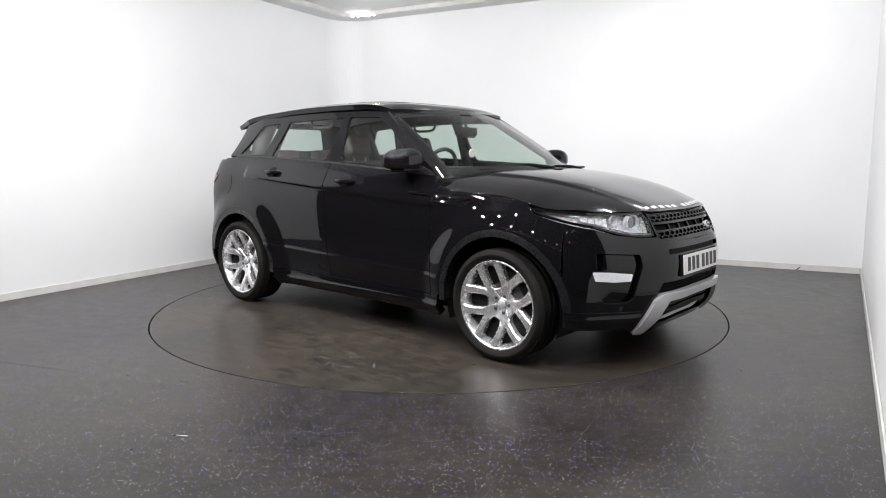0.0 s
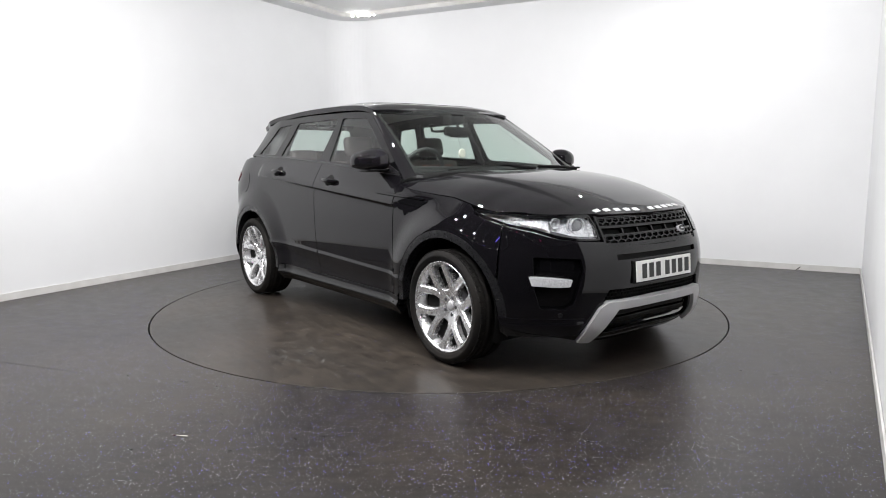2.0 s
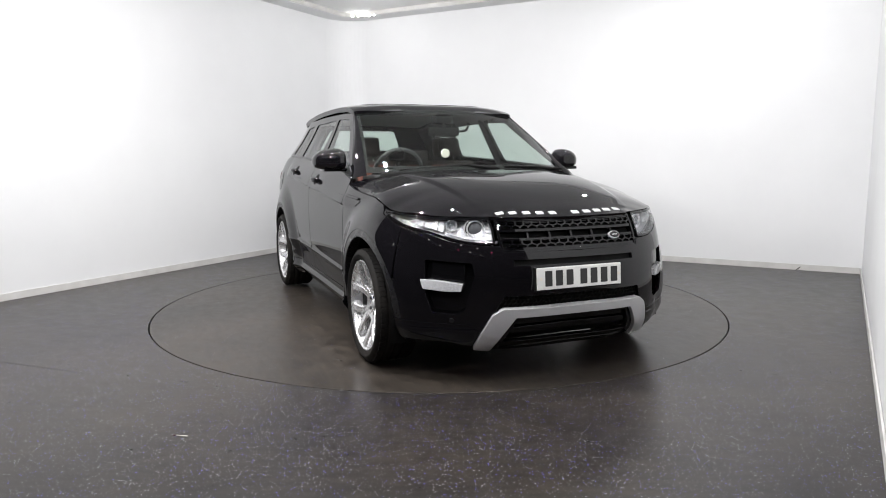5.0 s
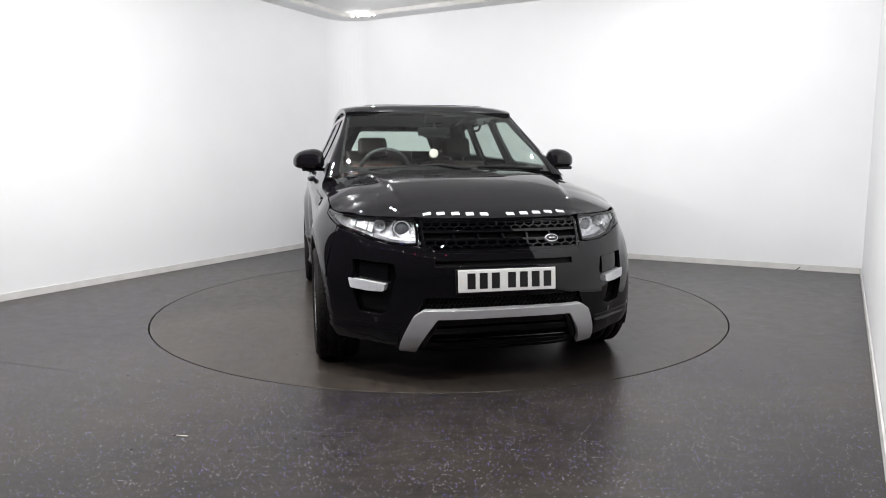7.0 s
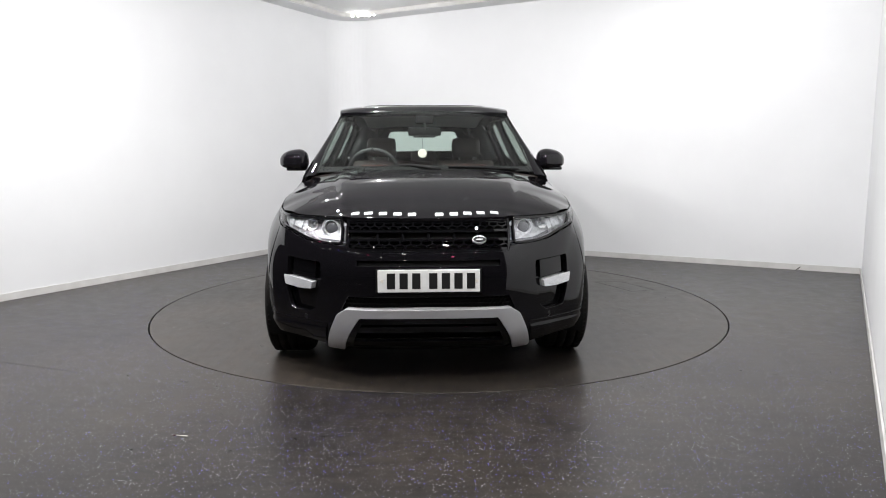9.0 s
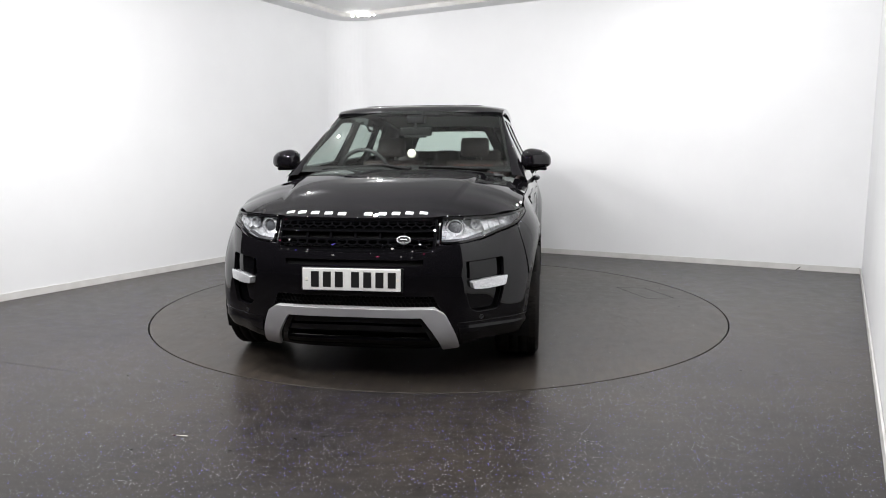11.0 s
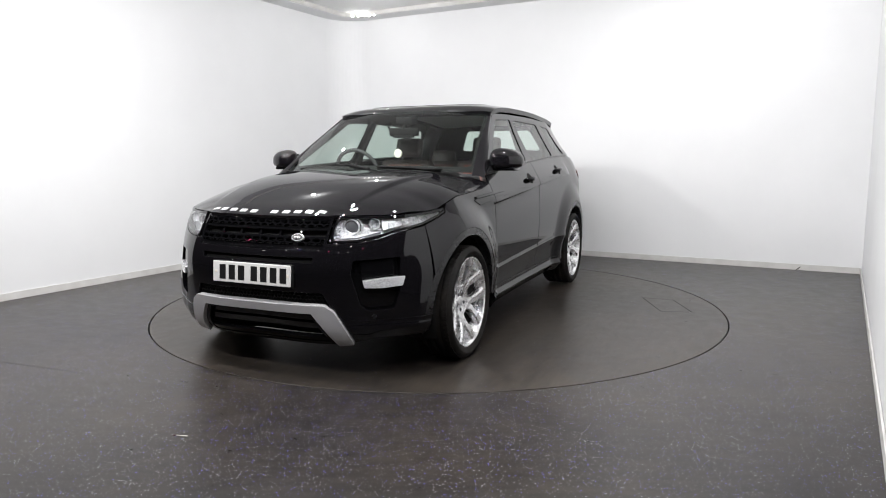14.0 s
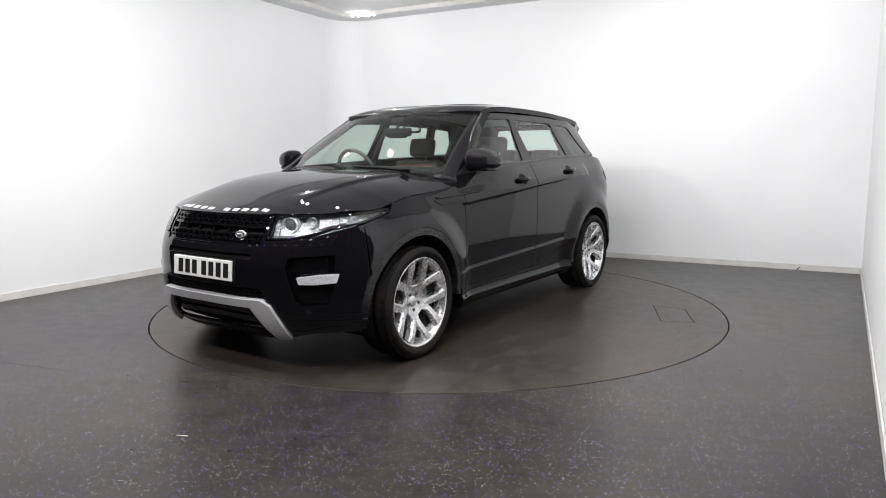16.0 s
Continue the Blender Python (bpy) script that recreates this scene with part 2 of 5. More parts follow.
def build_room():
    bm = bmesh.new()
    strip(bm, inset_path(0, WHITE_END, None)[:8], 0, WALL_TOP, 0.12)
    structure("wall_left", bm, WALL, "smooth white painted studio wall with rounded corner")
    bm = bmesh.new()
    strip(bm, inset_path(0, WHITE_END, RIGHT + 0.12)[7:], 0, WALL_TOP, 0.12)
    structure("wall_back", bm, WALL, "smooth white painted studio back wall")
    bm = bmesh.new()
    strip(bm, [(RIGHT + 0.02, BACK - 0.002), (RIGHT - 0.150, WHITE_END)], 0, WALL_TOP, 0.12)
    structure("wall_right", bm, WALL, "smooth white painted studio side wall")
    # skirtings
    bm = bmesh.new()
    strip(bm, inset_path(0.012, WHITE_END, RIGHT + 0.01), 0, 0.062, 0.010)
    structure("baseboard_1", bm, SKIRT, "low grey-white skirting along the studio walls")
    bm = bmesh.new()
    strip(bm, [(RIGHT + 0.005, BACK - 0.014), (RIGHT - 0.163, WHITE_END)], 0, 0.062, 0.010)
    structure("baseboard_2", bm, SKIRT, "low grey-white skirting along the side wall")
    # ceiling: white cove band round a grey field
    bm = bmesh.new()
    strip(bm, inset_path(0.27, WHITE_END, RIGHT), WALL_TOP - 0.004, WALL_TOP + 0.05, 0.4)
    structure("trim_1", bm, WALL, "white cove band between wall and ceiling")
    bm = bmesh.new()
    block(bm, LEFT - 0.3, RIGHT + 0.3, WHITE_END, BACK + 0.3, CEIL + 0.012, CEIL + 0.11)
    structure("ceiling", bm, CEILING, "flat pale grey studio ceiling")
    bm = bmesh.new()
    strip(bm, inset_path(0.285, WHITE_END, RIGHT), WALL_TOP + 0.0, CEIL + 0.012, 0.012)
    structure("trim_2", bm, SKIRT, "thin dark shadow gap round the ceiling")
    # dim hall behind the camera
    for name, x0, x1, y0, y1, z0, z1 in (("wall_hall_end", -6, 6, HALL_END - 0.1, HALL_END, 0, 4.2), ("wall_hall_west", -6.1, -6, HALL_END - 0.1, WHITE_END, 0, 4.2), ("wall_hall_east", 6, 6.1, HALL_END - 0.1, WHITE_END, 0, 4.2),
                                         ("wall_hall_front_1", -6.1, LEFT - 0.12, WHITE_END, WHITE_END + 0.1, 0, 4.2), ("wall_hall_front_2", RIGHT + 0.06, 6.1, WHITE_END, WHITE_END + 0.1, 0, 4.2), ("wall_hall_lintel", LEFT - 0.12, RIGHT + 0.06, WHITE_END - 0.1, WHITE_END - 0.002, CEIL - 0.05, 4.2)):
        bm = bmesh.new()
        block(bm, x0, x1, y0, y1, z0, z1)
        structure(name, bm, HALL, "dim charcoal wall of the hall")
    bm = bmesh.new()
    block(bm, -6.1, 6.1, HALL_END - 0.1, WHITE_END - 0.1, 4.2, 4.3)
    structure("ceiling_hall", bm, HALL, "dim charcoal ceiling of the hall")


DISC_R = 2.248


def build_floor():
    bm = bmesh.new()
    n = 160
    inner = [bm.verts.new(((DISC_R + 0.004) * math.cos(math.tau * i / n), (DISC_R + 0.004) * math.sin(math.tau * i / n), 0)) for i in range(n)]
    deep = [bm.verts.new((q.co.x, q.co.y, -0.12)) for q in inner]
    outer = []
    for i in range(n):
        a = math.tau * i / n
        k = 12 / max(abs(math.cos(a)), abs(math.sin(a)))
        outer.append(bm.verts.new((k * math.cos(a), k * math.sin(a), 0)))
    for i in range(n):
        j = (i + 1) % n
        bm.faces.new((inner[i], outer[i], outer[j], inner[j]))
        bm.faces.new((deep[i], inner[i], inner[j], deep[j]))
    bm.faces.new(deep)
    tagged(finish("floor", bm, FLOOR, None, "dark speckled vinyl safety flooring with scuffs", False), kind="structure")
    # welded seams between the vinyl sheets
    for name, p, q in (("trim_3", (1.51, -1.80), (2.55, -2.30)), ("trim_4", (-3.3, -1.40), (-1.97, -1.90))):
        bm = bmesh.new()
        d = Vector((q[0] - p[0], q[1] - p[1], 0))
        s = Vector((-d.y, d.x, 0)).normalized() * 0.0025
        a, b = Vector((*p, 0.0012)), Vector((*q, 0.0012))
        bm.faces.new([bm.verts.new(v) for v in (a - s, b - s, b + s, a + s)])
        tagged(finish(name, bm, SATIN, None, "thin dark welded seam in the vinyl floor", False), kind="structure")


def build_turntable():
    bm = bmesh.new()
    n = 160
    rings = lathe(bm, [(DISC_R - 0.006, -0.08), (DISC_R - 0.006, -0.002), (DISC_R - 0.008, 0.0)], n, "z")
    bm.faces.new(rings[-1])
    bm.faces.new(rings[0][::-1])
    bmesh.ops.recalc_face_normals(bm, faces=bm.faces)
    table = finish("turntable", bm, DISC, None, "large round dark vinyl turntable flush with the floor", False)
    tagged(table, category="turntable")
    # access hatch cut, and pale scuffs
    bm = bmesh.new()
    for p, q in (((-0.84, 1.54), (-0.355, 1.745)), ((-0.355, 1.745), (-0.42, 1.97)), ((-0.42, 1.97), (-0.84, 1.79)), ((-0.84, 1.79), (-0.84, 1.54))):
        d = Vector((q[0] - p[0], q[1] - p[1], 0))
        s = Vector((-d.y, d.x, 0)).normalized() * 0.004
        a, b = Vector((*p, 0.001)), Vector((*q, 0.001))
        bm.faces.new([bm.verts.new(v) for v in (a - s, b - s, b + s, a + s)])
    part("hatch_gap", bm, GAP, table, "thin dark cut of an access hatch")
    rnd = random.Random(5)
    for cx, cy, spread, count, turn in SCUFFS:
        for _ in range(count * 2):
            x, y = cx + rnd.gauss(0, spread), cy + rnd.gauss(0, spread * 0.5)
            a, size, thin = radians(turn + rnd.gauss(0, 25)), 0.010 + 0.055 * rnd.random() ** 3, 0.035 + 0.14 * rnd.random()
            if math.hypot(x, y) > DISC_R - 0.08:
                continue
            bm = bmesh.new()
            ring = []
            for i in range(12):
                b = math.tau * i / 12
                k = size * (0.6 + 0.6 * rnd.random())
                u, w = k * math.cos(b), k * thin * math.sin(b)
                ring.append(bm.verts.new((x + u * math.cos(a) - w * math.sin(a), y + u * math.sin(a) + w * math.cos(a), 0.0008)))
            bm.faces.new(ring)
            part("scuff", bm, SCUFF, table, "pale scuff mark")
    return table


SCUFFS = [(-0.8, -0.84, 0.03, 3, 20), (0.72, -1.58, 0.16, 34, -10), (0.49, -1.69, 0.10, 8, -10), (1.19, 1.13, 0.06, 5, 30), (0.95, 1.2, 0.05, 4, 30), (0.55, 1.45, 0.16, 26, 15), (0.1, 1.55, 0.12, 8, 15)]


def build_lamps():
    for kind, a, b, watts in [("AREA", *k) for k in DOWNLIGHTS] + [("POINT", *k) for k in FILL_BULBS]:
        p = ROOM @ Vector((a, b, CEIL))
        bm = bmesh.new()
        lathe(bm, [(0.0005, -0.022), (0.012, -0.02), (0.02, 0.0), (0.04, 0.006), (0.044, 0.014)], 24, "z")
        lamp = finish("ceiling_light", bm, CHROME, None, "unseen small chrome ceiling light with bare bulb")
        lamp.location = p
        tagged(lamp, category="ceiling light", group="ceiling lights")
        data = bpy.data.lights.new("ceiling_lamp", kind)
        data.energy, data.color = watts, (1.0, 0.995, 1.0)
        if kind == "AREA":
            data.shape, data.size = "DISK", 0.055
        else:
            data.shadow_soft_size = 0.028
        ob = new("ceiling_lamp", data)
        ob.location = p + Vector((0, 0, -0.07))
    # brighter spotlights under the hall's ceiling, turned on the car
    for a, b in FRONT_SPOTS:
        m = ROOM @ look((a, b, 2.98), (0.1 * a, 0.8, 1.0))
        bm = bmesh.new()
        lathe(bm, [(0.001, 0.16), (0.05, 0.15), (0.07, 0.10), (0.075, -0.02), (0.066, -0.02), (0.06, 0.0)], 24, "z")
        lamp = finish("spotlight", bm, MATT, None, "black round spotlight hung under the hall ceiling")
        lamp.matrix_world = m
        tagged(lamp, category="spotlight", group="hall spotlights")
        bm = bmesh.new()
        tube(bm, [(0, 0, 0.15), m.inverted() @ (m.translation + Vector((0, 0, 1.22)))], 0.012, 8)
        part("stem", bm, MATT, lamp)
        data = bpy.data.lights.new("spotlight_lamp", "AREA")
        data.shape, data.size, data.energy, data.color = "DISK", 0.09, FRONT_WATTS, (1.0, 0.99, 0.995)
        ob = new("spotlight_lamp", data)
        ob.matrix_world = m @ pose(0, 0, -0.03)
    # rows of small coloured lamps high in the dim hall; the corner row imitates reflections
    mats = (WHITE_BEAD, PINK_BEAD, WHITE_BEAD, WHITE_BEAD, BLUE_BEAD, WHITE_BEAD)
    k = 0
    for y, z in ((-5.0, 2.9), (-7.0, 3.4)):
        for i in range(8):
            bm = bmesh.new()
            bmesh.ops.create_icosphere(bm, subdivisions=2, radius=0.048)
            lamp = finish("hall_lamp", bm, mats[k % 6], None, ("small lit white lamp", "small lit pink lamp", "small lit white lamp", "small lit white lamp", "small lit blue lamp", "small lit white lamp")[k % 6] + " hung under the hall ceiling")
            k += 1
            lamp.location = ROOM @ Vector((-3.6 + i * 1.0, y, z))
            tagged(lamp, category="lamp", group="hall lamps")
            bm = bmesh.new()
            tube(bm, [(0, 0, 0.025), (0, 0, 4.2 - z)], 0.006, 6)
            part("cord", bm, MATT, lamp)


# glowing beads placed where the cove mirrors distant lamps
COVE_GLINTS = [(-2.883, 2.854, 3.084), (-2.817, 2.891, 3.084), (-2.723, 2.901, 3.084), (-2.671, 2.931, 3.084), (-2.591, 2.933, 3.084)]


def build_cove_glints():
    """A short row of small glowing beads just under the cove in the far corner, standing in for lamps mirrored there.
    """
    for a in COVE_GLINTS:
        bm = bmesh.new()
        lathe(bm, [(0.0005, -0.014), (0.011, -0.011), (0.014, -0.004), (0.014, 0.002)], 14, "z")
        lamp = finish("cove_glint", bm, WHITE_BEAD, None, "tiny glowing bead for a lamp's reflection in the white cove")
        lamp.matrix_world = ROOM @ pose(a[0], a[1], a[2])
        tagged(lamp, category="lamp", group="corner lights")


def build_litter():
    bm = bmesh.new()
    tube(bm, [(-1.155, -2.770, 0.002), (-1.13, -2.777, 0.003), (-1.10, -2.780, 0.002)], 0.0018, 6)
    twig = finish("litter", bm, CREAM, None, "tiny pale sliver of litter lying on the floor")
    tagged(twig, category="litter")
    bm = bmesh.new()
    tube(bm, [(-1.170, -2.767, 0.002), (-1.155, -2.770, 0.002)], 0.0020, 6)
    part("red_end", bm, RED, twig, "red end")
    # small dark mark on the skirting, built as a leaning stick
    bm = bmesh.new()
    tube(bm, [(3.80, 1.53, 0.004), (3.845, 1.535, 0.035)], 0.004, 6)
    tagged(finish("dark_tick", bm, MATT, None, "short black stick on the skirting, drawn for a small dark mark"), category="wire")


build_room()
build_floor()
build_litter()
build_cove_glints()
turntable = build_turntable()
build_lamps()


# ---- the car's outer surface ----
def spline(xs, ys):
    """A smooth curve through the values ys at xs."""
    xs, ys = np.array(xs, float), np.array(ys, float)
    h = np.diff(xs)
    d = np.diff(ys, axis=0) / (h if ys.ndim == 1 else h[:, None])
    m = np.zeros_like(ys)
    m[0], m[-1] = d[0], d[-1]
    for i in range(1, len(xs) - 1):
        a, b = d[i - 1], d[i]
        w = (h[i] * a + h[i - 1] * b) / (h[i] + h[i - 1])
        lim = 3 * np.minimum(abs(a), abs(b))
        m[i] = np.where(a * b > 0, np.clip(w, -lim, lim), 0 * w)

    def at(x):
        x = min(max(x, xs[0]), xs[-1])
        i = min(int(np.searchsorted(xs, x, "right")) - 1, len(xs) - 2)
        t = (x - xs[i]) / h[i]
        return ys[i] * (1 + 2 * t) * (1 - t) ** 2 + m[i] * h[i] * t * (1 - t) ** 2 + ys[i + 1] * t * t * (3 - 2 * t) + m[i + 1] * h[i] * t * t * (t - 1)

    return at


def ease(a, b, x):
    t = min(max((x - a) / (b - a), 0.0), 1.0)
    return t * t * (3 - 2 * t)


# the outline seen from above, from the middle of the nose round the side to the middle of the tail
PLAN_WIDTH = 0.988
PLAN = [(2.178, 0), (2.174, 0.18), (2.157, 0.35), (2.108, 0.50), (2.018, 0.65), (1.905, 0.775), (1.77, 0.86), (1.60, 0.905), (1.33, 0.925), (0.85, 0.925), (0, 0.925), (-0.9, 0.925), (-1.4, 0.92), (-1.70, 0.908), (-1.88, 0.862), (-2.03, 0.72), (-2.10, 0.45), (-2.13, 0.2), (-2.14, 0)]


def smooth_plan():
    k = np.concatenate([[0], np.cumsum([math.dist(a, b) for a, b in zip(PLAN, PLAN[1:])])])
    fx, fy = spline(k, [p[0] for p in PLAN]), spline(k, [p[1] * PLAN_WIDTH for p in PLAN])
    us = np.linspace(0, k[-1], 600)
    pts = np.array([(fx(u), fy(u)) for u in us])
    for _ in range(60):
        pts[1:-1] = 0.25 * pts[:-2] + 0.5 * pts[1:-1] + 0.25 * pts[2:]
        pts[0, 0], pts[-1, 0] = pts[1, 0], pts[-2, 0]
    s = np.concatenate([[0], np.cumsum(np.hypot(*np.diff(pts, axis=0).T))])
    return s, pts


PLAN_S, PLAN_P = smooth_plan()
TAIL = float(PLAN_S[-1])
_turn = np.gradient(PLAN_P, PLAN_S, axis=0)
PLAN_N = np.stack([-_turn[:, 1], _turn[:, 0]], -1)
PLAN_N = -PLAN_N / np.linalg.norm(PLAN_N, axis=1)[:, None]


def sx(x):
    """Distance along the outline from the nose to the place x on the side."""
    return float(np.interp(-x, -PLAN_P[:, 0], PLAN_S))


def sy(y):
    """Distance along the outline to the place y on the nose."""
    k = int(np.argmax(PLAN_P[:, 1] > 0.9))
    return float(np.interp(y, PLAN_P[:k, 1], PLAN_S[:k]))


Z_KEYS = [0.16, 0.22, 0.28, 0.34, 0.42, 0.50, 0.58, 0.66, 0.74, 0.82, 0.90, 0.97, 1.04, 1.11, 1.17, 1.30, 1.45, 1.57]
IN = {  # how far the flank lies inside the outline, height by height
    0.0: [-.19, -.11, -.07, -.045, -.025, -.005, 0, -.010, -.038, -.076, -.125, -.18, -.25, -.32, -.38, -.5, -.6, -.7],
    sy(0.45): [-.17, -.09, -.045, -.025, -.012, -.003, 0, -.008, -.032, -.068, -.118, -.17, -.24, -.31, -.37, -.5, -.6, -.7],
    sy(0.65): [-.13, -.06, -.03, -.015, -.005, 0, 0, -.008, -.028, -.062, -.105, -.15, -.22, -.29, -.35, -.5, -.6, -.7],
    sx(1.76): [-.10, -.06, -.03, -.012, 0, 0, 0, -.004, -.012, -.028, -.058, -.10, -.17, -.25, -.3, -.4, -.5, -.6],
    sx(1.40): [-.09, -.05, -.02, 0, 0, 0, 0, 0, -.002, -.012, -.030, -.060, -.12, -.19, -.25, -.35, -.45, -.5],
    sx(0.85): [-.08, -.04, -.022, -.024, -.018, -.009, -.002, 0, 0, -.003, -.010, -.026, -.055, -.085, -.110, -.170, -.240, -.285],
    sx(0.0): [-.10, -.055, -.030, -.032, -.025, -.013, -.003, 0, .001, 0, -.004, -.011, -.027, -.060, -.097, -.167, -.238, -.285],
    sx(-0.9): [-.10, -.055, -.030, -.032, -.025, -.013, -.003, 0, .001, 0, -.003, -.010, -.024, -.056, -.094, -.165, -.238, -.285],
    sx(-1.35): [-.08, -.04, -.02, 0, 0, 0, 0, 0, 0, 0, 0, -.006, -.022, -.052, -.090, -.165, -.24, -.29],
    sx(-1.8): [-.1, -.06, -.03, -.01, 0, 0, 0, 0, 0, 0, 0, -.008, -.025, -.05, -.08, -.18, -.28, -.34],
    sx(-2.02): [-.12, -.06, -.03, -.01, 0, 0, 0, -.01, -.02, -.03, -.03, -.035, -.05, -.07, -.09, -.26, -.42, -.5],
    TAIL: [-.15, -.08, -.04, -.02, 0, 0, 0, -.02, -.03, -.04, -.04, -.045, -.06, -.08, -.10, -.28, -.44, -.52],
}
IN_Z = [spline(Z_KEYS, v) for v in IN.values()]
IN_S = list(IN.keys())
WHEEL_X, WHEEL_Z, WHEEL_SIZE = 1.342, 0.340, 0.985


def body(s, z):
    """A point of the flank: s along the outline (right side below zero), z the height."""
    a = abs(s)
    x, y = float(np.interp(a, PLAN_S, PLAN_P[:, 0])), float(np.interp(a, PLAN_S, PLAN_P[:, 1]))
    nx, ny = float(np.interp(a, PLAN_S, PLAN_N[:, 0])), float(np.interp(a, PLAN_S, PLAN_N[:, 1]))
    i = min(max(int(np.searchsorted(IN_S, a, "right")) - 1, 0), len(IN_S) - 2)
    # blend of the neighbouring heights' profiles
    k = (a - IN_S[i]) / (IN_S[i + 1] - IN_S[i])
    k = k * k * (3 - 2 * k) * 0.5 + k * 0.5
    d = IN_Z[i](z) * (1 - k) + IN_Z[i + 1](z) * k
    for wx in (WHEEL_X, -WHEEL_X):
        r = math.hypot(x - wx, z - WHEEL_Z)
        d += 0.042 * (1 - ease(0.44, 0.64, r))
    if 0.95 < z < 1.01 or abs(x) < 1.3:
        line = 0.958 - 0.074 * x
        side = ease(1.15, 0.7, x) * ease(-1.45, -1.1, x)
        d += side * 0.015 * (ease(line - 0.004, line + 0.006, z) - ease(line + 0.012, line + 0.11, z))
        low = 0.492 - 0.034 * x
        d += side * 0.010 * (ease(low - 0.09, low - 0.01, z) - ease(low - 0.004, low + 0.006, z))
    d += 0.012 * ease(0.290, 0.275, z) * ease(0.237, 0.247, z) * ease(1.0, 0.9, abs(x))
    return Vector((x + nx * d, (y + ny * d) * (1 if s >= 0 else -1), z))


HOOD_ZC = spline([0.7, 0.95, 1.1, 1.4, 1.7, 1.9, 2.0, 2.06, 2.12], [1.135, 1.125, 1.114, 1.081, 1.022, 0.962, 0.925, 0.897, 0.868])
WING_TOP = [body(k, z + 0.004) for k, z in ((sx(0.805), 1.030), (sx(0.95), 1.002), (sx(1.15), 0.984), (sx(1.35), 0.970), (sx(1.50), 0.940), (sx(1.60), 0.914), (sx(1.70), 0.905), (sy(0.775), 0.896), (sy(0.70), 0.893), (sy(0.60), 0.893), (sy(0.50), 0.895))]
HOOD_YE = spline([p.x for p in WING_TOP] + [2.06, 2.12], [p.y for p in WING_TOP] + [0.43, 0.42])
HOOD_ZE = spline([p.x for p in WING_TOP] + [2.06, 2.12], [p.z for p in WING_TOP] + [0.880, 0.862])


def hood_at(x, y):
    ye = HOOD_YE(x)
    v = min(abs(y) / ye, 1.03)
    z = HOOD_ZE(x) + (HOOD_ZC(x) - HOOD_ZE(x)) * (1 - v ** 3.6)
    ridge = 0.585 - 0.13 * (x - 1.0)
    z += 0.013 * ease(ridge + 0.022, ridge - 0.014, abs(y)) * ease(2.0, 1.5, x)
    return Vector((x, y, z))


ROOF_ZC = spline([-1.92, -1.8, -1.4, -0.9, -0.4, 0.0, 0.16, 0.26], [1.492, 1.534, 1.594, 1.624, 1.630, 1.617, 1.592, 1.548])
ROOF_ZE = spline([-1.92, -1.75, -1.6, -1.1, -0.4, 0.0, 0.13, 0.26], [1.468, 1.500, 1.532, 1.576, 1.594, 1.584, 1.562, 1.522])
ROOF_YE = spline([-1.92, -1.75, -1.6, -1.1, -0.4, 0.0, 0.13, 0.26], [0.56, 0.60, 0.632, 0.648, 0.654, 0.656, 0.653, 0.640])


def roof_at(x, y):
    v = min(abs(y) / ROOF_YE(x), 1.0)
    return Vector((x, y, ROOF_ZE(x) + (ROOF_ZC(x) - ROOF_ZE(x)) * (1 - v ** 4.5)))


def bridge(base, top, mid_base, mid_top, power):
    """A bowed pane between two mirrored slanting edges: t from its foot to its head, v across from -1 to 1."""
    base, top, mid_base, mid_top = map(Vector, (base, top, mid_base, mid_top))

    def at(t, v):
        a, c = base.lerp(top, t), mid_base.lerp(mid_top, t)
        k = 1 - abs(v) ** power
        bow = 0.012 * math.sin(math.pi * min(max(t, 0), 1))
        return Vector((a.x + (c.x - a.x) * k + bow, a.y * v, a.z + (c.z - a.z) * k + bow))

    return at


screen_at = bridge((0.825, 0.752, 1.105), (0.165, 0.630, 1.541), (1.06, 0, 1.118), (0.262, 0, 1.560), 2.3)
rear_at = bridge(body(sx(-1.655), 1.19) - Vector((0, 0.03, 0)), body(sx(-1.615), 1.518) - Vector((0, 0.03, 0)), (-2.03, 0, 1.19), (-1.83, 0, 1.525), 3.2)


def pillar_at(t, v):
    """The windscreen pillar: v from the glass (0) to the door's frame (1)."""
    a = screen_at(t, 1.0)
    z = 1.088 + (1.545 - 1.088) * t
    b = body(sx(0.81 - 0.68 * t), z)
    p = a.lerp(b, v)
    n = Vector((0.45, 0.55, 0.5)) * 0.012 * math.sin(math.pi * v)
    return p + n


# ---- panels cut out of a surface ----
def inside(p, poly):
    hit, j = False, len(poly) - 1
    for i in range(len(poly)):
        (xi, yi), (xj, yj) = poly[i], poly[j]
        if (yi > p[1]) != (yj > p[1]) and p[0] < (xj - xi) * (p[1] - yi) / (yj - yi) + xi:
            hit = not hit
        j = i
    return hit


def refine(poly, step):
    out = []
    for a, b in zip(poly, poly[1:] + poly[:1]):
        n = max(1, round(math.dist(a, b) / step))
        out += [(a[0] + (b[0] - a[0]) * i / n, a[1] + (b[1] - a[1]) * i / n) for i in range(n)]
    return out


def rounded(poly, r, n=4):
    """The polygon with its corners rounded by about r."""
    out = []
    for i, b in enumerate(poly):
        a, c = Vector(poly[i - 1]), Vector(poly[(i + 1) % len(poly)])
        b = Vector(b)
        da, dc = (a - b), (c - b)
        k = min(r, da.length * 0.45, dc.length * 0.45)
        p, q = b + da.normalized() * k, b + dc.normalized() * k
        for j in range(n + 1):
            t = j / n
            out.append(tuple(p * (1 - t) ** 2 + b * 2 * t * (1 - t) + q * t * t))
    return out


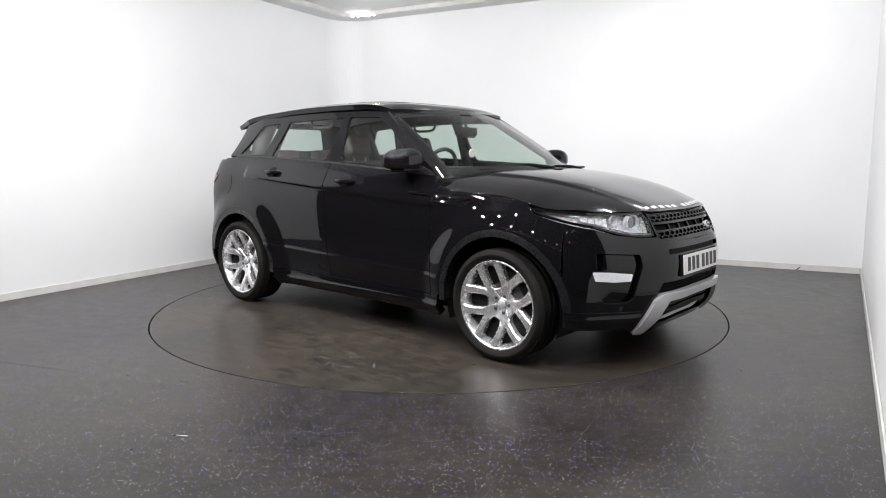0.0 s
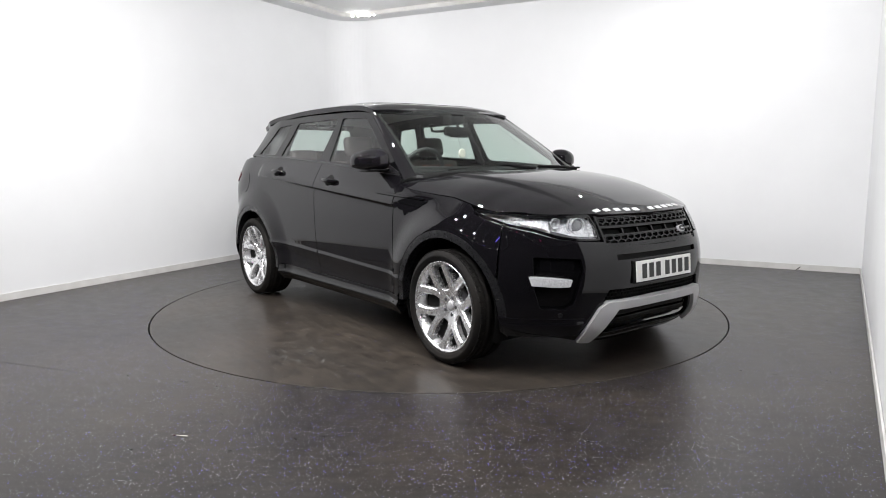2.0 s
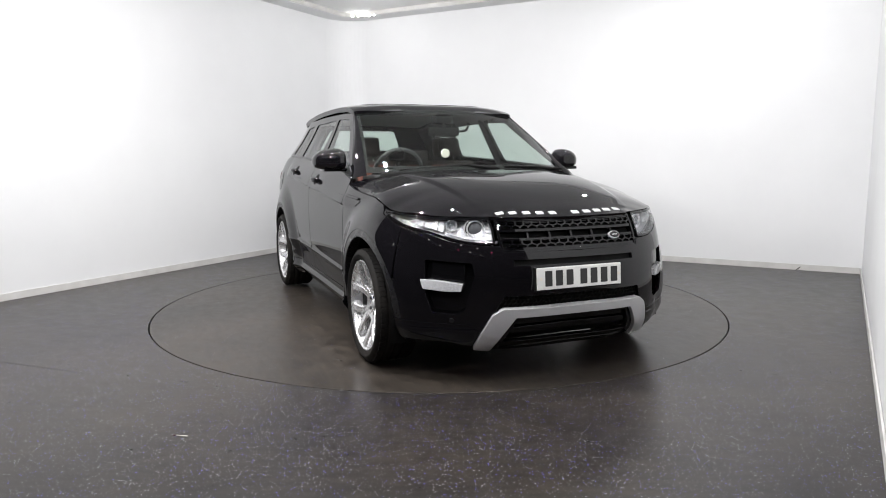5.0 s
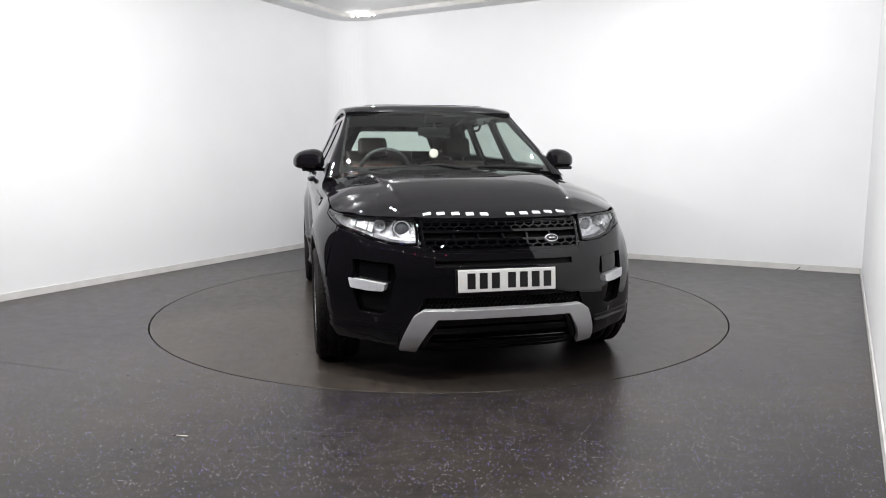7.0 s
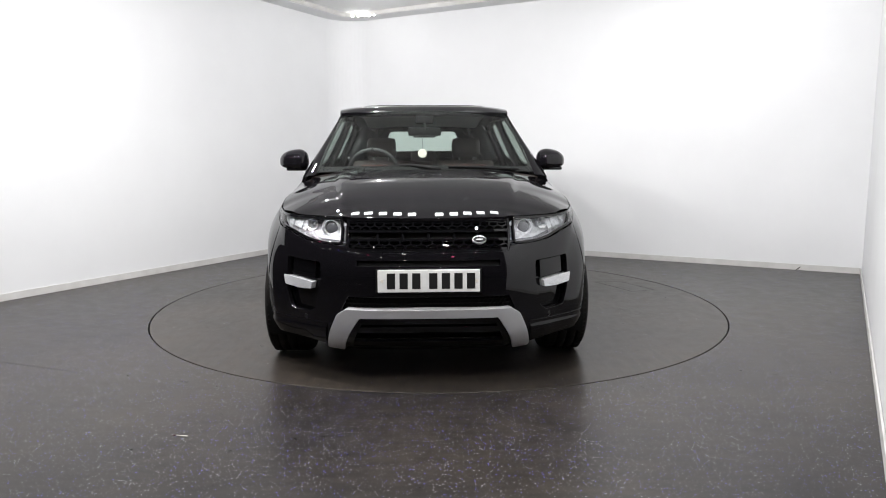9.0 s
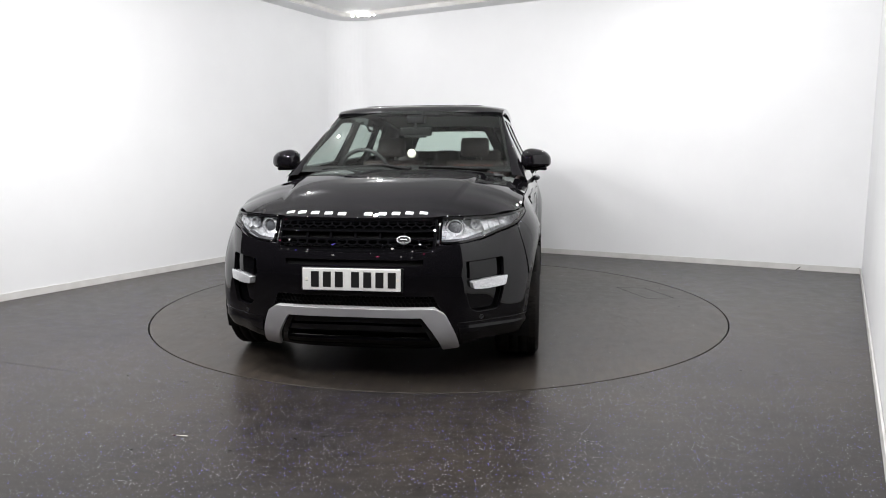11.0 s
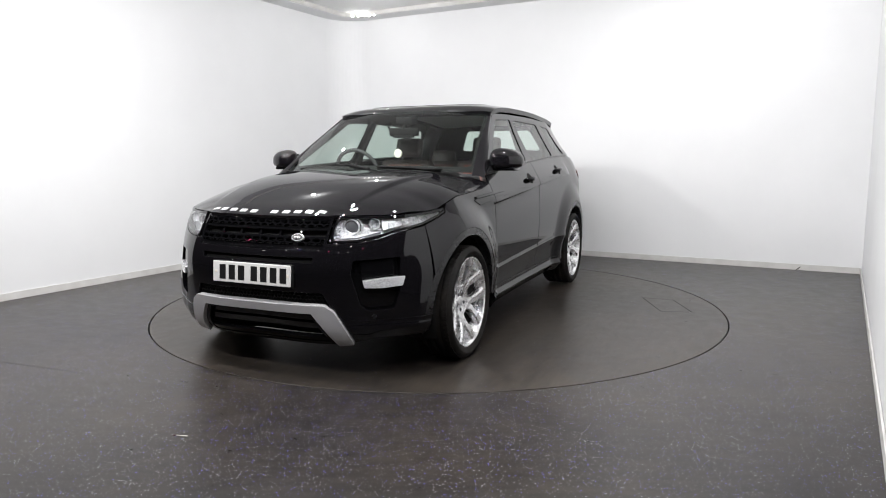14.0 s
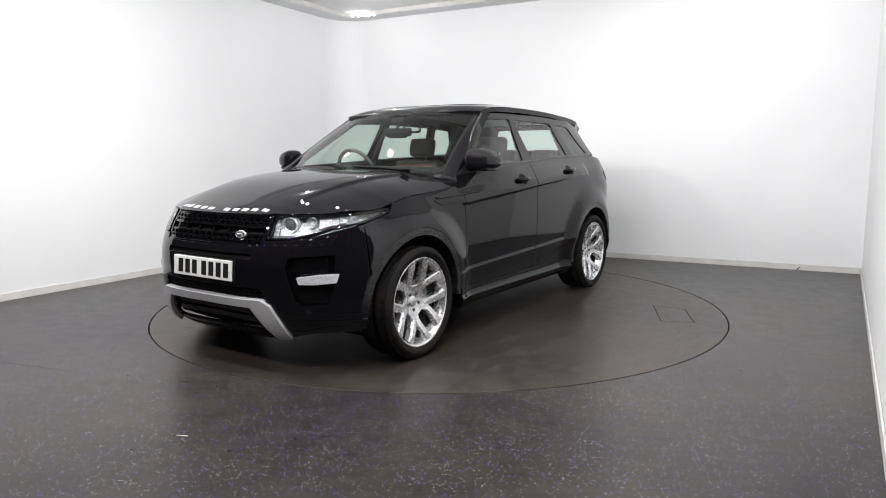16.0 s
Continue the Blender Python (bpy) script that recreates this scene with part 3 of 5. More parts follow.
def shrink(poly, d):
    """The polygon moved inwards by d."""
    turn = sum(a[0] * b[1] - b[0] * a[1] for a, b in zip(poly, poly[1:] + poly[:1]))
    out = []
    for i, p in enumerate(poly):
        a, b = Vector(poly[i - 1]), Vector(poly[(i + 1) % len(poly)])
        t = (b - a).normalized()
        n = Vector((-t.y, t.x)) * (1 if turn > 0 else -1)
        out.append(tuple(Vector(p) + n * d))
    return out


def panel(name, at, loops, mat, parent, step=0.03, depth=0.014, lift=0.0, label="", mirrored=False, centre=Vector((0, 0, 0.8)), lines=()):
    """A sheet of the surface at(u, v) inside the first loop and outside the others, with a turned-in rim."""
    from mathutils.geometry import delaunay_2d_cdt
    loops = [refine([tuple(p) for p in lp], step * 0.6) for lp in loops]
    pts, edges = [], []
    for lp in loops:
        k = len(pts)
        pts += [Vector(p) for p in lp]
        edges += [(k + i, k + (i + 1) % len(lp)) for i in range(len(lp))]
    lo = [min(p[i] for p in loops[0]) for i in (0, 1)]
    hi = [max(p[i] for p in loops[0]) for i in (0, 1)]
    rim = np.array([p for lp in loops for p in lp])
    for i in range(int((hi[0] - lo[0]) / step) + 1):
        for j in range(int((hi[1] - lo[1]) / step) + 1):
            p = (lo[0] + (i + 0.5) * step, lo[1] + (j + 0.5) * step)
            if inside(p, loops[0]) and not any(inside(p, h) for h in loops[1:]) and ((rim - p) ** 2).sum(1).min() > (0.45 * step) ** 2:
                pts.append(Vector(p))
    if lines:
        own = [p for ln in lines for p in refine(ln, 0.02) if inside(p, loops[0]) and ((rim - p) ** 2).sum(1).min() > 0.006 ** 2]
        near = np.array(own)
        n_rim = len(rim)
        pts = pts[:n_rim] + [p for p in pts[n_rim:] if ((near - np.array(p)) ** 2).sum(1).min() > 0.010 ** 2] + [Vector(p) for p in own]
    uv, ed, tris, *_ = delaunay_2d_cdt(pts, edges, [], 0, 1e-6)
    keep = []
    for f in tris:
        c = (sum(uv[i][0] for i in f) / 3, sum(uv[i][1] for i in f) / 3)
        area = sum(uv[f[i]][0] * uv[f[i - 2]][1] - uv[f[i - 2]][0] * uv[f[i]][1] for i in range(3))
        if abs(area) > 4e-7 and inside(c, loops[0]) and not any(inside(c, h) for h in loops[1:]):
            keep.append(tuple(f))
    flip = Vector((1, -1, 1)) if mirrored else Vector((1, 1, 1))
    e = 8e-3
    co, no = [], []
    for u, v in uv:
        p = at(u, v) * flip
        du, dv = (at(u + e, v) - at(u - e, v)) * flip, (at(u, v + e) - at(u, v - e)) * flip
        n = du.cross(dv)
        no.append(n.normalized() if n.length > 1e-12 else Vector((0, 0, 1)))
        co.append(p)
    if sum((p - centre).dot(n) for p, n in zip(co, no)) < 0:
        no = [-n for n in no]
    co = [p + n * lift for p, n in zip(co, no)]
    faces = []
    count = {}
    turned = sum((co[f[1]] - co[f[0]]).cross(co[f[2]] - co[f[0]]).dot(no[f[0]]) for f in keep) < 0
    for f in keep:
        if turned:
            f = f[::-1]
        faces.append(f)
        for a, b in ((f[0], f[1]), (f[1], f[2]), (f[2], f[0])):
            count[(a, b)] = 1
    verts, norms = list(co), list(no)
    border = [(a, b) for a, b in count if (b, a) not in count]
    if depth:
        out = {}
        for a, b in border:
            o = (co[b] - co[a]).cross(no[a])
            for k in (a, b):
                out[k] = out.get(k, Vector()) + o
        rim_at = {}
        for k, o in out.items():
            o = o.normalized()
            rim_at[k] = len(verts)
            r = min(0.0022, depth * 0.4)
            verts += [co[k] + o * r * 0.7 - no[k] * r * 0.3, co[k] + o * r - no[k] * r, co[k] + o * r - no[k] * depth]
            norms += [(no[k] + o).normalized(), o, o]
        for a, b in border:
            p, q = rim_at[a], rim_at[b]
            faces += [(a, p, q, b), (p, p + 1, q + 1, q), (p + 1, p + 2, q + 2, q + 1)]
    me = bpy.data.meshes.new(name)
    me.from_pydata(verts, [], faces)
    me.polygons.foreach_set("use_smooth", [True] * len(me.polygons))
    me.normals_split_custom_set_from_vertices(norms)
    me.materials.append(mat)
    ob = new(name, me)
    ob.parent = parent
    return tagged(ob, label)


def side_loop(pts, side):
    """A loop given as (x, z) along the flank, for side +1 (left) or -1 (right)."""
    return [(side * sx(x), z) for x, z in pts]


def nose_loop(pts):
    """A loop given as (y, z) on the nose."""
    return [(math.copysign(sy(abs(y)), y), z) for y, z in pts]


def arc(x, z, r, a0, a1, n=18, squash=1.0):
    return [(x + r * math.cos(radians(a0 + (a1 - a0) * i / n)), z + r * squash * math.sin(radians(a0 + (a1 - a0) * i / n))) for i in range(n + 1)]


ARCH = 0.452
car = new("car")
tagged(car, "black five-door compact luxury SUV on silver alloy wheels", "car")


def build_flanks():
    for side in (-1, 1):
        g = lambda pts: side_loop(pts, side)
        # front wing over the arch, up to the bonnet's edge
        top = [(0.805, 1.030), (0.95, 1.002), (1.15, 0.984), (1.35, 0.970), (1.50, 0.940)]
        lamp = [(1.532, 0.912), (1.545, 0.892), (1.62, 0.867), (1.735, 0.835)]
        panel("front_wing", body, [g([(0.805, 0.33)] + top + lamp + [(1.735, 0.60)] + arc(WHEEL_X, WHEEL_Z, ARCH, 30, 178, 26)[0:] + [(0.862, 0.33)])], PAINT, car, 0.028)
        # doors, with the lines along which their skin is creased
        creases = [g([(1.1 - 0.02 * i, 0.958 - 0.074 * (1.1 - 0.02 * i) + d) for i in range(125)]) for d in (-0.008, -0.004, 0.001, 0.006, 0.012, 0.022)]
        creases += [g([(1.1 - 0.02 * i, 0.492 - 0.034 * (1.1 - 0.02 * i) + d) for i in range(125)]) for d in (-0.012, -0.004, 0.001, 0.006, 0.012)]
        panel("front_door", body, [g(rounded([(-0.215, 0.335), (0.797, 0.335), (0.797, 1.087), (0.43, 1.118), (-0.262, 1.165)], 0.02))], PAINT, car, 0.03, lines=creases)
        panel("rear_door", body, [g([(-0.223, 0.335), (-0.270, 1.165), (-0.75, 1.19), (-1.16, 1.203), (-1.235, 1.06), (-1.20, 0.90)] + [(-1.12, 0.80), (-0.98, 0.67), (-0.90, 0.53), (-0.872, 0.335)])], PAINT, car, 0.03, lines=creases)
        # rear quarter
        quarter = [(-0.868, 0.33), (-0.893, 0.53), (-0.972, 0.675), (-1.112, 0.81), (-1.192, 0.905), (-1.228, 1.06), (-1.152, 1.203), (-1.55, 1.213), (-1.72, 1.20), (-1.78, 1.10), (-1.80, 0.95), (-1.80, 0.62)]
        panel("rear_quarter", body, [g(quarter + arc(-WHEEL_X, WHEEL_Z, ARCH, 158, 2, 26))], PAINT, car, 0.03)
        fuel = [(-1.56 + 0.075 * math.cos(a), 0.985 + 0.085 * math.sin(a)) for a in [math.tau * i / 20 for i in range(20)]]
        if side < 0:
            panel("fuel_flap", body, [g(fuel)], PAINT, car, 0.02, 0.004, 0.0025)
        # sill and its bright-edged step
        panel("sill", body, [g([(-0.875, 0.206), (0.872, 0.206), (0.872, 0.327), (-0.875, 0.327)])], GLOSS, car, 0.03, 0.05, lines=[g([(0.86 - 0.02 * i, z) for i in range(86)]) for z in (0.231, 0.237, 0.242, 0.248, 0.260, 0.275, 0.280, 0.285, 0.291)])
        # arch claddings
        for wx, lo, hi in ((WHEEL_X, -12, 183), (-WHEEL_X, -6, 170)):
            ring = arc(wx, WHEEL_Z, ARCH - 0.003, lo, hi, 30) + arc(wx, WHEEL_Z, 0.408, hi, lo, 30)
            panel("wheel_arch_trim", body, [g(ring)], SATIN, car, 0.022, 0.06, -0.002, "satin black wheel arch moulding")
        # glazing frame with its three windows
        frame_outline = [(0.795, 1.095), (0.43, 1.124), (-0.27, 1.170), (-0.9, 1.203), (-1.55, 1.219), (-1.675, 1.222), (-1.635, 1.512), (-1.1, 1.548), (-0.4, 1.558), (0.0, 1.552), (0.125, 1.543)]
        panes = [[(-0.185, 1.176), (0.655, 1.133), (0.115, 1.490), (-0.235, 1.503)], [(-0.345, 1.185), (-0.300, 1.503), (-0.96, 1.492), (-1.045, 1.215)], [(-1.165, 1.226), (-1.075, 1.487), (-1.33, 1.470), (-1.52, 1.235)]]
        panes = [rounded(p, 0.03) for p in panes]
        panel("window_surround", body, [g(frame_outline)] + [g(p) for p in panes], GLOSS, car, 0.03, 0.02, 0.0, "gloss black window frame and pillars")
        for k, p in enumerate(panes):
            panel(("front_side_window", "rear_side_window", "quarter_window")[k], body, [g(p)], WINDOW, car, 0.05, 0.0, -0.006, "greenish tinted side glass").visible_shadow = False
        panel("waist_seal", body, [g([(0.78, 1.090), (0.78, 1.098), (-0.27, 1.173), (-0.9, 1.206), (-1.55, 1.222), (-1.55, 1.213), (-0.9, 1.197), (-0.27, 1.164)])], SATIN, car, 0.03, 0.01, 0.004)
        # windscreen pillar
        panel("pillar", lambda t, v: pillar_at(t, v), [[(-0.05, 0.0), (1.0, 0.0), (1.0, 1.0), (-0.05, 1.0)]], PAINT, car, 0.06, 0.0, 0.0, "gloss black windscreen pillar", side < 0, Vector((0.2, 0, 1.0)))
        # side vent on the wing and the strake on the door
        panel("side_vent", body, [g(rounded([(0.85, 0.955), (1.13, 0.938), (1.06, 0.905), (0.86, 0.925)], 0.012))], GLOSS, car, 0.02, 0.006, 0.004, "black wing vent")
        panel("side_vent_blade", body, [g(rounded([(0.60, 0.985), (1.10, 0.955), (1.09, 0.946), (0.60, 0.972)], 0.006))], GLOSS, car, 0.012, 0.01, 0.009, "gloss black vent blade")
        # door handles
        for hx, hz in ((-0.03, 1.040), (-0.915, 1.092)):
            cup = panel("handle_cup", body, [g([(hx - 0.01 + 0.055 * math.cos(a), hz + 0.038 * math.sin(a)) for a in [math.tau * i / 20 for i in range(20)]])], MATT, car, 0.02, 0.004, 0.001, "black recessed handle cup")
            bm = bmesh.new()
            pts, rad = [], []
            for i in range(9):
                u = i / 8
                p = body(side * sx(hx + 0.10 - 0.20 * u), hz - 0.004 + 0.01 * u)
                pts.append(p + Vector((0, side * (0.004 + 0.030 * math.sin(math.pi * min(1, max(0, u))) ** 0.5), 0)))
                rad.append(0.010 + 0.008 * math.sin(math.pi * u) ** 0.5)
            tube(bm, pts, rad, 10)
            part("door_handle", bm, PAINT, car, "gloss black door handle", True)


def build_top():
    # bonnet
    edge = [(p.x, p.y - 0.004) for p in WING_TOP] + [(2.035, 0.395), (2.055, 0.30), (2.067, 0.15)]
    rear = [(1.135, 0.0), (1.125, 0.25), (1.085, 0.48), (1.03, 0.60), (0.93, 0.68), (0.845, 0.745)]
    loop = edge + [(2.070, 0)] + [(x, -y) for x, y in edge[::-1]] + [(x, -y) for x, y in rear[::-1]] + rear[1:]
    folds = [[(1.02 + 0.02 * i, k * (0.585 - 0.13 * (0.02 + 0.02 * i) + d)) for i in range(46)] for k in (-1, 1) for d in (-0.014, -0.004, 0.006, 0.014, 0.022)]
    panel("bonnet", hood_at, [loop], PAINT, car, 0.03, 0.024, 0.0, "gloss black clamshell bonnet", False, Vector((1.4, 0, 0.3)), folds)
    panel("cowl", lambda x, y: hood_at(x, y) - Vector((0, 0, 0.022)), [[(0.72, -0.835), (0.72, 0.835), (0.90, 0.835), (1.05, 0.67), (1.17, 0.4), (1.18, 0), (1.17, -0.4), (1.05, -0.67), (0.90, -0.835)]], MATT, car, 0.05, 0.02, 0.0, "matt black scuttle panel", False, Vector((1.0, 0, 0.3)))
    # roof with its spoiler
    xs = [0.20, 0.13, 0.0, -0.4, -1.1, -1.6, -1.74, -1.85]
    right = [(x, -ROOF_YE(x) * (1.0 if x > -1.7 else 0.97)) for x in xs]
    front = [(0.255, 0.45), (0.275, 0.2), (0.28, 0), (0.275, -0.2), (0.255, -0.45)]
    loop = [(x, -y) for x, y in right][::-1] + front + right
    panel("roof", roof_at, [loop], PAINT, car, 0.04, 0.036, 0.0, "gloss black roof with rear spoiler", False, Vector((-0.6, 0, 1.0)))
    gl = rounded([(0.02, -0.47), (0.05, 0), (0.02, 0.47), (-1.05, 0.49), (-1.05, -0.49)], 0.06)
    panel("glass_roof", roof_at, [gl], GLOSS, car, 0.05, 0.004, 0.003, "black panoramic roof glass", False, Vector((-0.6, 0, 1.0)))
    bm = bmesh.new()
    block(bm, -1.33, -1.19, -0.012, 0.012, 1.59, 1.655, 0.010)
    part("aerial_fin", bm, PAINT, car, "", True)
    # windscreen
    pane = [(0.0, -1.0), (1.0, -1.0), (1.0, 0), (1.0, 1.0), (0.0, 1.0), (0.0, 0)]
    s = panel("windscreen", screen_at, [pane], SCREEN, car, 0.08, 0.0, 0.0, "clear greenish windscreen", False, Vector((0.2, 0, 1.0)))
    s.visible_shadow = False
    inner = rounded([(0.075, -0.98), (0.945, -0.965), (0.945, 0.965), (0.075, 0.98)], 0.05)
    panel("windscreen_border", screen_at, [[(0.0, -1.0), (1.0, -1.0), (1.0, 1.0), (0.0, 1.0)], inner], MATT, car, 0.05, 0.0, -0.004, "black printed windscreen border", False, Vector((0.2, 0, 1.0)))
    # tail
    hole = rounded([(0.22, -0.60), (0.84, -0.56), (0.84, 0.56), (0.22, 0.60)], 0.06)
    panel("tailgate_upper", rear_at, [[(0.0, -1.0), (1.0, -1.0), (1.0, 1.0), (0.0, 1.0)], hole], PAINT, car, 0.03, 0.0, -0.003, "", False, Vector((-1.2, 0, 1.2)))
    panel("rear_window", rear_at, [hole], WINDOW, car, 0.1, 0.0, -0.004, "tinted rear window", False, Vector((-1.2, 0, 1.2))).visible_shadow = False
    a, b = sx(-1.81), TAIL
    for side in (-1, 1):
        panel("tailgate", body, [[(side * a, 0.62), (side * (b - 0.001), 0.62), (side * (b - 0.001), 1.19), (side * sx(-1.725), 1.19), (side * sx(-1.79), 1.10), (side * a, 0.95)]], PAINT, car, 0.04)
        panel("rear_bumper", body, [[(side * sx(-1.76), 0.22), (side * (b - 0.001), 0.22), (side * (b - 0.001), 0.612), (side * sx(-1.785), 0.612)]], PAINT, car, 0.04)
        panel("tail_lamp", body, [side_loop(rounded([(-1.75, 1.050), (-1.81, 1.075), (-1.98, 1.07), (-1.98, 1.0), (-1.82, 0.985)], 0.02), side)], RED, car, 0.025, 0.01, 0.006, "red tail lamp")


def lip_at(s, z):
    """The lower edge of the bumper, which steps outwards in a sloping ledge."""
    p = body(s, z)
    return p + Vector((p.x - 1.1, p.y, 0)).normalized() * (0.004 + 0.009 * ease(0.334, 0.302, z))


def build_nose():
    arch_f = [(x, z) for x, z in arc(WHEEL_X, WHEEL_Z, ARCH, 29, -14, 10)]
    left = [(sx(x), z) for x, z in [(1.742, 0.60), (1.742, 0.832)]] + [(sy(0.775), 0.805), (sy(0.68), 0.772), (sy(0.58), 0.757), (sy(0.44), 0.752), (sy(0.425), 0.722), (0, 0.716)]
    low = [(sx(1.775), 0.245), (sy(0.66), 0.235), (sy(0.56), 0.205)]
    half = [(sx(x), z) for x, z in arch_f[::-1][0:-1]]
    top = half + left[1:]
    outer = low[::-1] + top
    # openings
    slot = nose_loop([(-0.372, 0.652), (0.372, 0.652), (0.372, 0.684), (-0.372, 0.684)])
    mouth = nose_loop(rounded([(-0.46, 0.42), (0.46, 0.42), (0.42, 0.497), (-0.42, 0.497)], 0.01))
    lower = nose_loop([(-0.44, 0.205), (0.44, 0.205), (0.345, 0.368), (-0.345, 0.368)])
    fogs = {}
    for side in (-1, 1):
        fogs[side] = nose_loop(rounded([(side * y, z) for y, z in ((0.770, 0.680), (0.570, 0.668), (0.556, 0.600), (0.600, 0.420), (0.640, 0.392), (0.740, 0.400), (0.762, 0.500))], 0.014))
    full = [(0, 0.178), (sy(0.45), 0.185)] + outer[0:] + [(-s, z) for s, z in outer[::-1][1:]] + [(-sy(0.45), 0.185)]
    panel("front_bumper", body, [full, slot, mouth, lower, fogs[1], fogs[-1]], PAINT, car, 0.026, 0.022, 0.0, "gloss black front bumper", False, Vector((0.8, 0, 0.5)))
    panel("bumper_slot", body, [slot], MATT, car, 0.04, 0.0, -0.02, "black slot", False, Vector((0.8, 0, 0.5)))
    # backs of the openings
    panel("intake_back", body, [mouth], MATT, car, 0.04, 0.0, -0.035, "", False, Vector((0.8, 0, 0.5)))
    panel("lower_intake_back", body, [lower], MATT, car, 0.04, 0.0, -0.05, "", False, Vector((0.8, 0, 0.5)))
    for z0, z1, d in ((0.205, 0.235, -0.004), (0.285, 0.318, -0.018), (0.335, 0.368, -0.02)):
        w = 0.44 - (z0 - 0.205) * 0.58
        panel("lower_intake_bar", body, [nose_loop([(-w, z0), (w, z0), (w - 0.01, z1), (-w + 0.01, z1)])], GLOSS, car, 0.03, 0.02, d, "gloss black intake bar", False, Vector((0.8, 0, 0.5)))
    # honeycomb strip under the plate
    honeycomb("intake_mesh", -0.43, 0.43, 0.424, 0.495, 0.0135, 0.0025, -0.02, MATT, lambda y, z: abs(y) < 0.45)
    # fog lamps in their pockets
    for side in (-1, 1):
        panel("fog_pocket", body, [fogs[side]], GLOSS, car, 0.03, 0.0, -0.034, "gloss black fog lamp pocket", False, Vector((0.8, 0, 0.5)))
        upper = nose_loop(rounded([(side * y, z) for y, z in ((0.742, 0.672), (0.606, 0.664), (0.606, 0.572), (0.742, 0.586))], 0.006))
        panel("fog_louvre", body, [upper], GLOSS, car, 0.03, 0.02, -0.016, "gloss black fog lamp blank", False, Vector((0.8, 0, 0.5)))
        lamp = nose_loop(rounded([(side * y, z) for y, z in ((0.780, 0.575), (0.700, 0.569), (0.612, 0.558), (0.620, 0.522), (0.690, 0.519), (0.770, 0.527))], 0.005))
        panel("fog_lamp", body, [lamp], DRL, car, 0.02, 0.035, 0.003, "clear white fog and running lamp", False, Vector((0.8, 0, 0.5)))
        # splitter edge
        valance = [(side * s, z) for s, z in ((sx(1.742), 0.352), (sy(0.78), 0.345), (sy(0.545), 0.342), (sy(0.575), 0.222), (sy(0.66), 0.240), (sx(1.772), 0.250))]
        edges = [[(side * (sy(0.58) + (sx(1.75) - sy(0.58)) * i / 16), z) for i in range(17)] for z in (0.335, 0.328, 0.320, 0.312, 0.306, 0.300, 0.294)]
        panel("bumper_lip", lip_at, [valance], PAINT, car, 0.022, 0.03, 0.0, "gloss black lower lip", False, Vector((0.8, 0, 0.5)), edges)
    for y in (-0.66, -0.30, 0.30, 0.66):
        z = 0.365 if abs(y) > 0.5 else 0.555
        if abs(y) > 0.5:
            spot = [(math.copysign(sy(abs(y)), y) + 0.012 * math.cos(a), z + 0.012 * math.sin(a)) for a in [math.tau * i / 14 for i in range(14)]]
            panel("parking_sensor", body, [spot], SATIN, car, 0.02, 0.004, 0.0025, "small black parking sensor", False, Vector((0.8, 0, 0.5)))
    # silver skid bar: a bar that turns down at both ends
    skid = [(-0.572, 0.214), (-0.492, 0.202), (-0.360, 0.388), (0.360, 0.388), (0.492, 0.202), (0.572, 0.214), (0.475, 0.400), (0.425, 0.432), (-0.425, 0.432), (-0.475, 0.400)]
    panel("skid_bar", body, [nose_loop(rounded(skid, 0.008))], SILVER, car, 0.022, 0.035, 0.022, "satin silver skid bar", False, Vector((0.8, 0, 0.5)))
    # grille
    g_out = nose_loop([(-0.466, 0.888), (-0.430, 0.722), (0.430, 0.722), (0.466, 0.888)])
    panel("grille_back", body, [g_out], MATT, car, 0.04, 0.0, -0.045, "", False, Vector((0.8, 0, 0.5)))
    rim = nose_loop([(-0.454, 0.880), (-0.420, 0.730), (0.420, 0.730), (0.454, 0.880)])
    grille = panel("grille", body, [g_out, rim], GLOSS, car, 0.025, 0.03, -0.004, "gloss black grille surround", False, Vector((0.8, 0, 0.5)))
    for z0, z1, w in ((0.868, 0.882, 0.455), (0.826, 0.838, 0.446), (0.780, 0.792, 0.436), (0.732, 0.746, 0.424)):
        panel("grille_bar", body, [nose_loop([(-w, z0), (w, z0), (w, z1), (-w, z1)])], GLOSS, car, 0.025, 0.025, -0.008, "", False, Vector((0.8, 0, 0.5)))
    honeycomb("grille_mesh", -0.445, 0.445, 0.838, 0.870, 0.030, 0.006, -0.004, GLOSS, lambda y, z: abs(y) < 0.45, 0.55)
    honeycomb("grille_mesh", -0.425, 0.425, 0.745, 0.782, 0.032, 0.006, -0.004, GLOSS, lambda y, z: abs(y) < 0.425, 0.55)
    for y in (-0.27, -0.135, 0.0, 0.135, 0.27):
        panel("grille_stud", body, [nose_loop([(y - 0.005, 0.79), (y + 0.005, 0.79), (y + 0.005, 0.828), (y - 0.005, 0.828)])], GLOSS, car, 0.03, 0.02, -0.016)
    # oval badge
    oval = [(0.268 + 0.036 * math.cos(a), 0.784 + 0.0175 * math.sin(a)) for a in [math.tau * i / 24 for i in range(24)]]
    badge = panel("badge", body, [nose_loop(oval)], BADGE, car, 0.02, 0.02, 0.004, "oval silver badge", False, Vector((0.8, 0, 0.5)))
    small = [(0.268 + 0.0335 * math.cos(a), 0.784 + 0.0152 * math.sin(a)) for a in [math.tau * i / 24 for i in range(24)]]
    panel("badge_field", body, [nose_loop(small)], SATIN, badge, 0.02, 0.0, 0.0055, "dark badge field", False, Vector((0.8, 0, 0.5)))
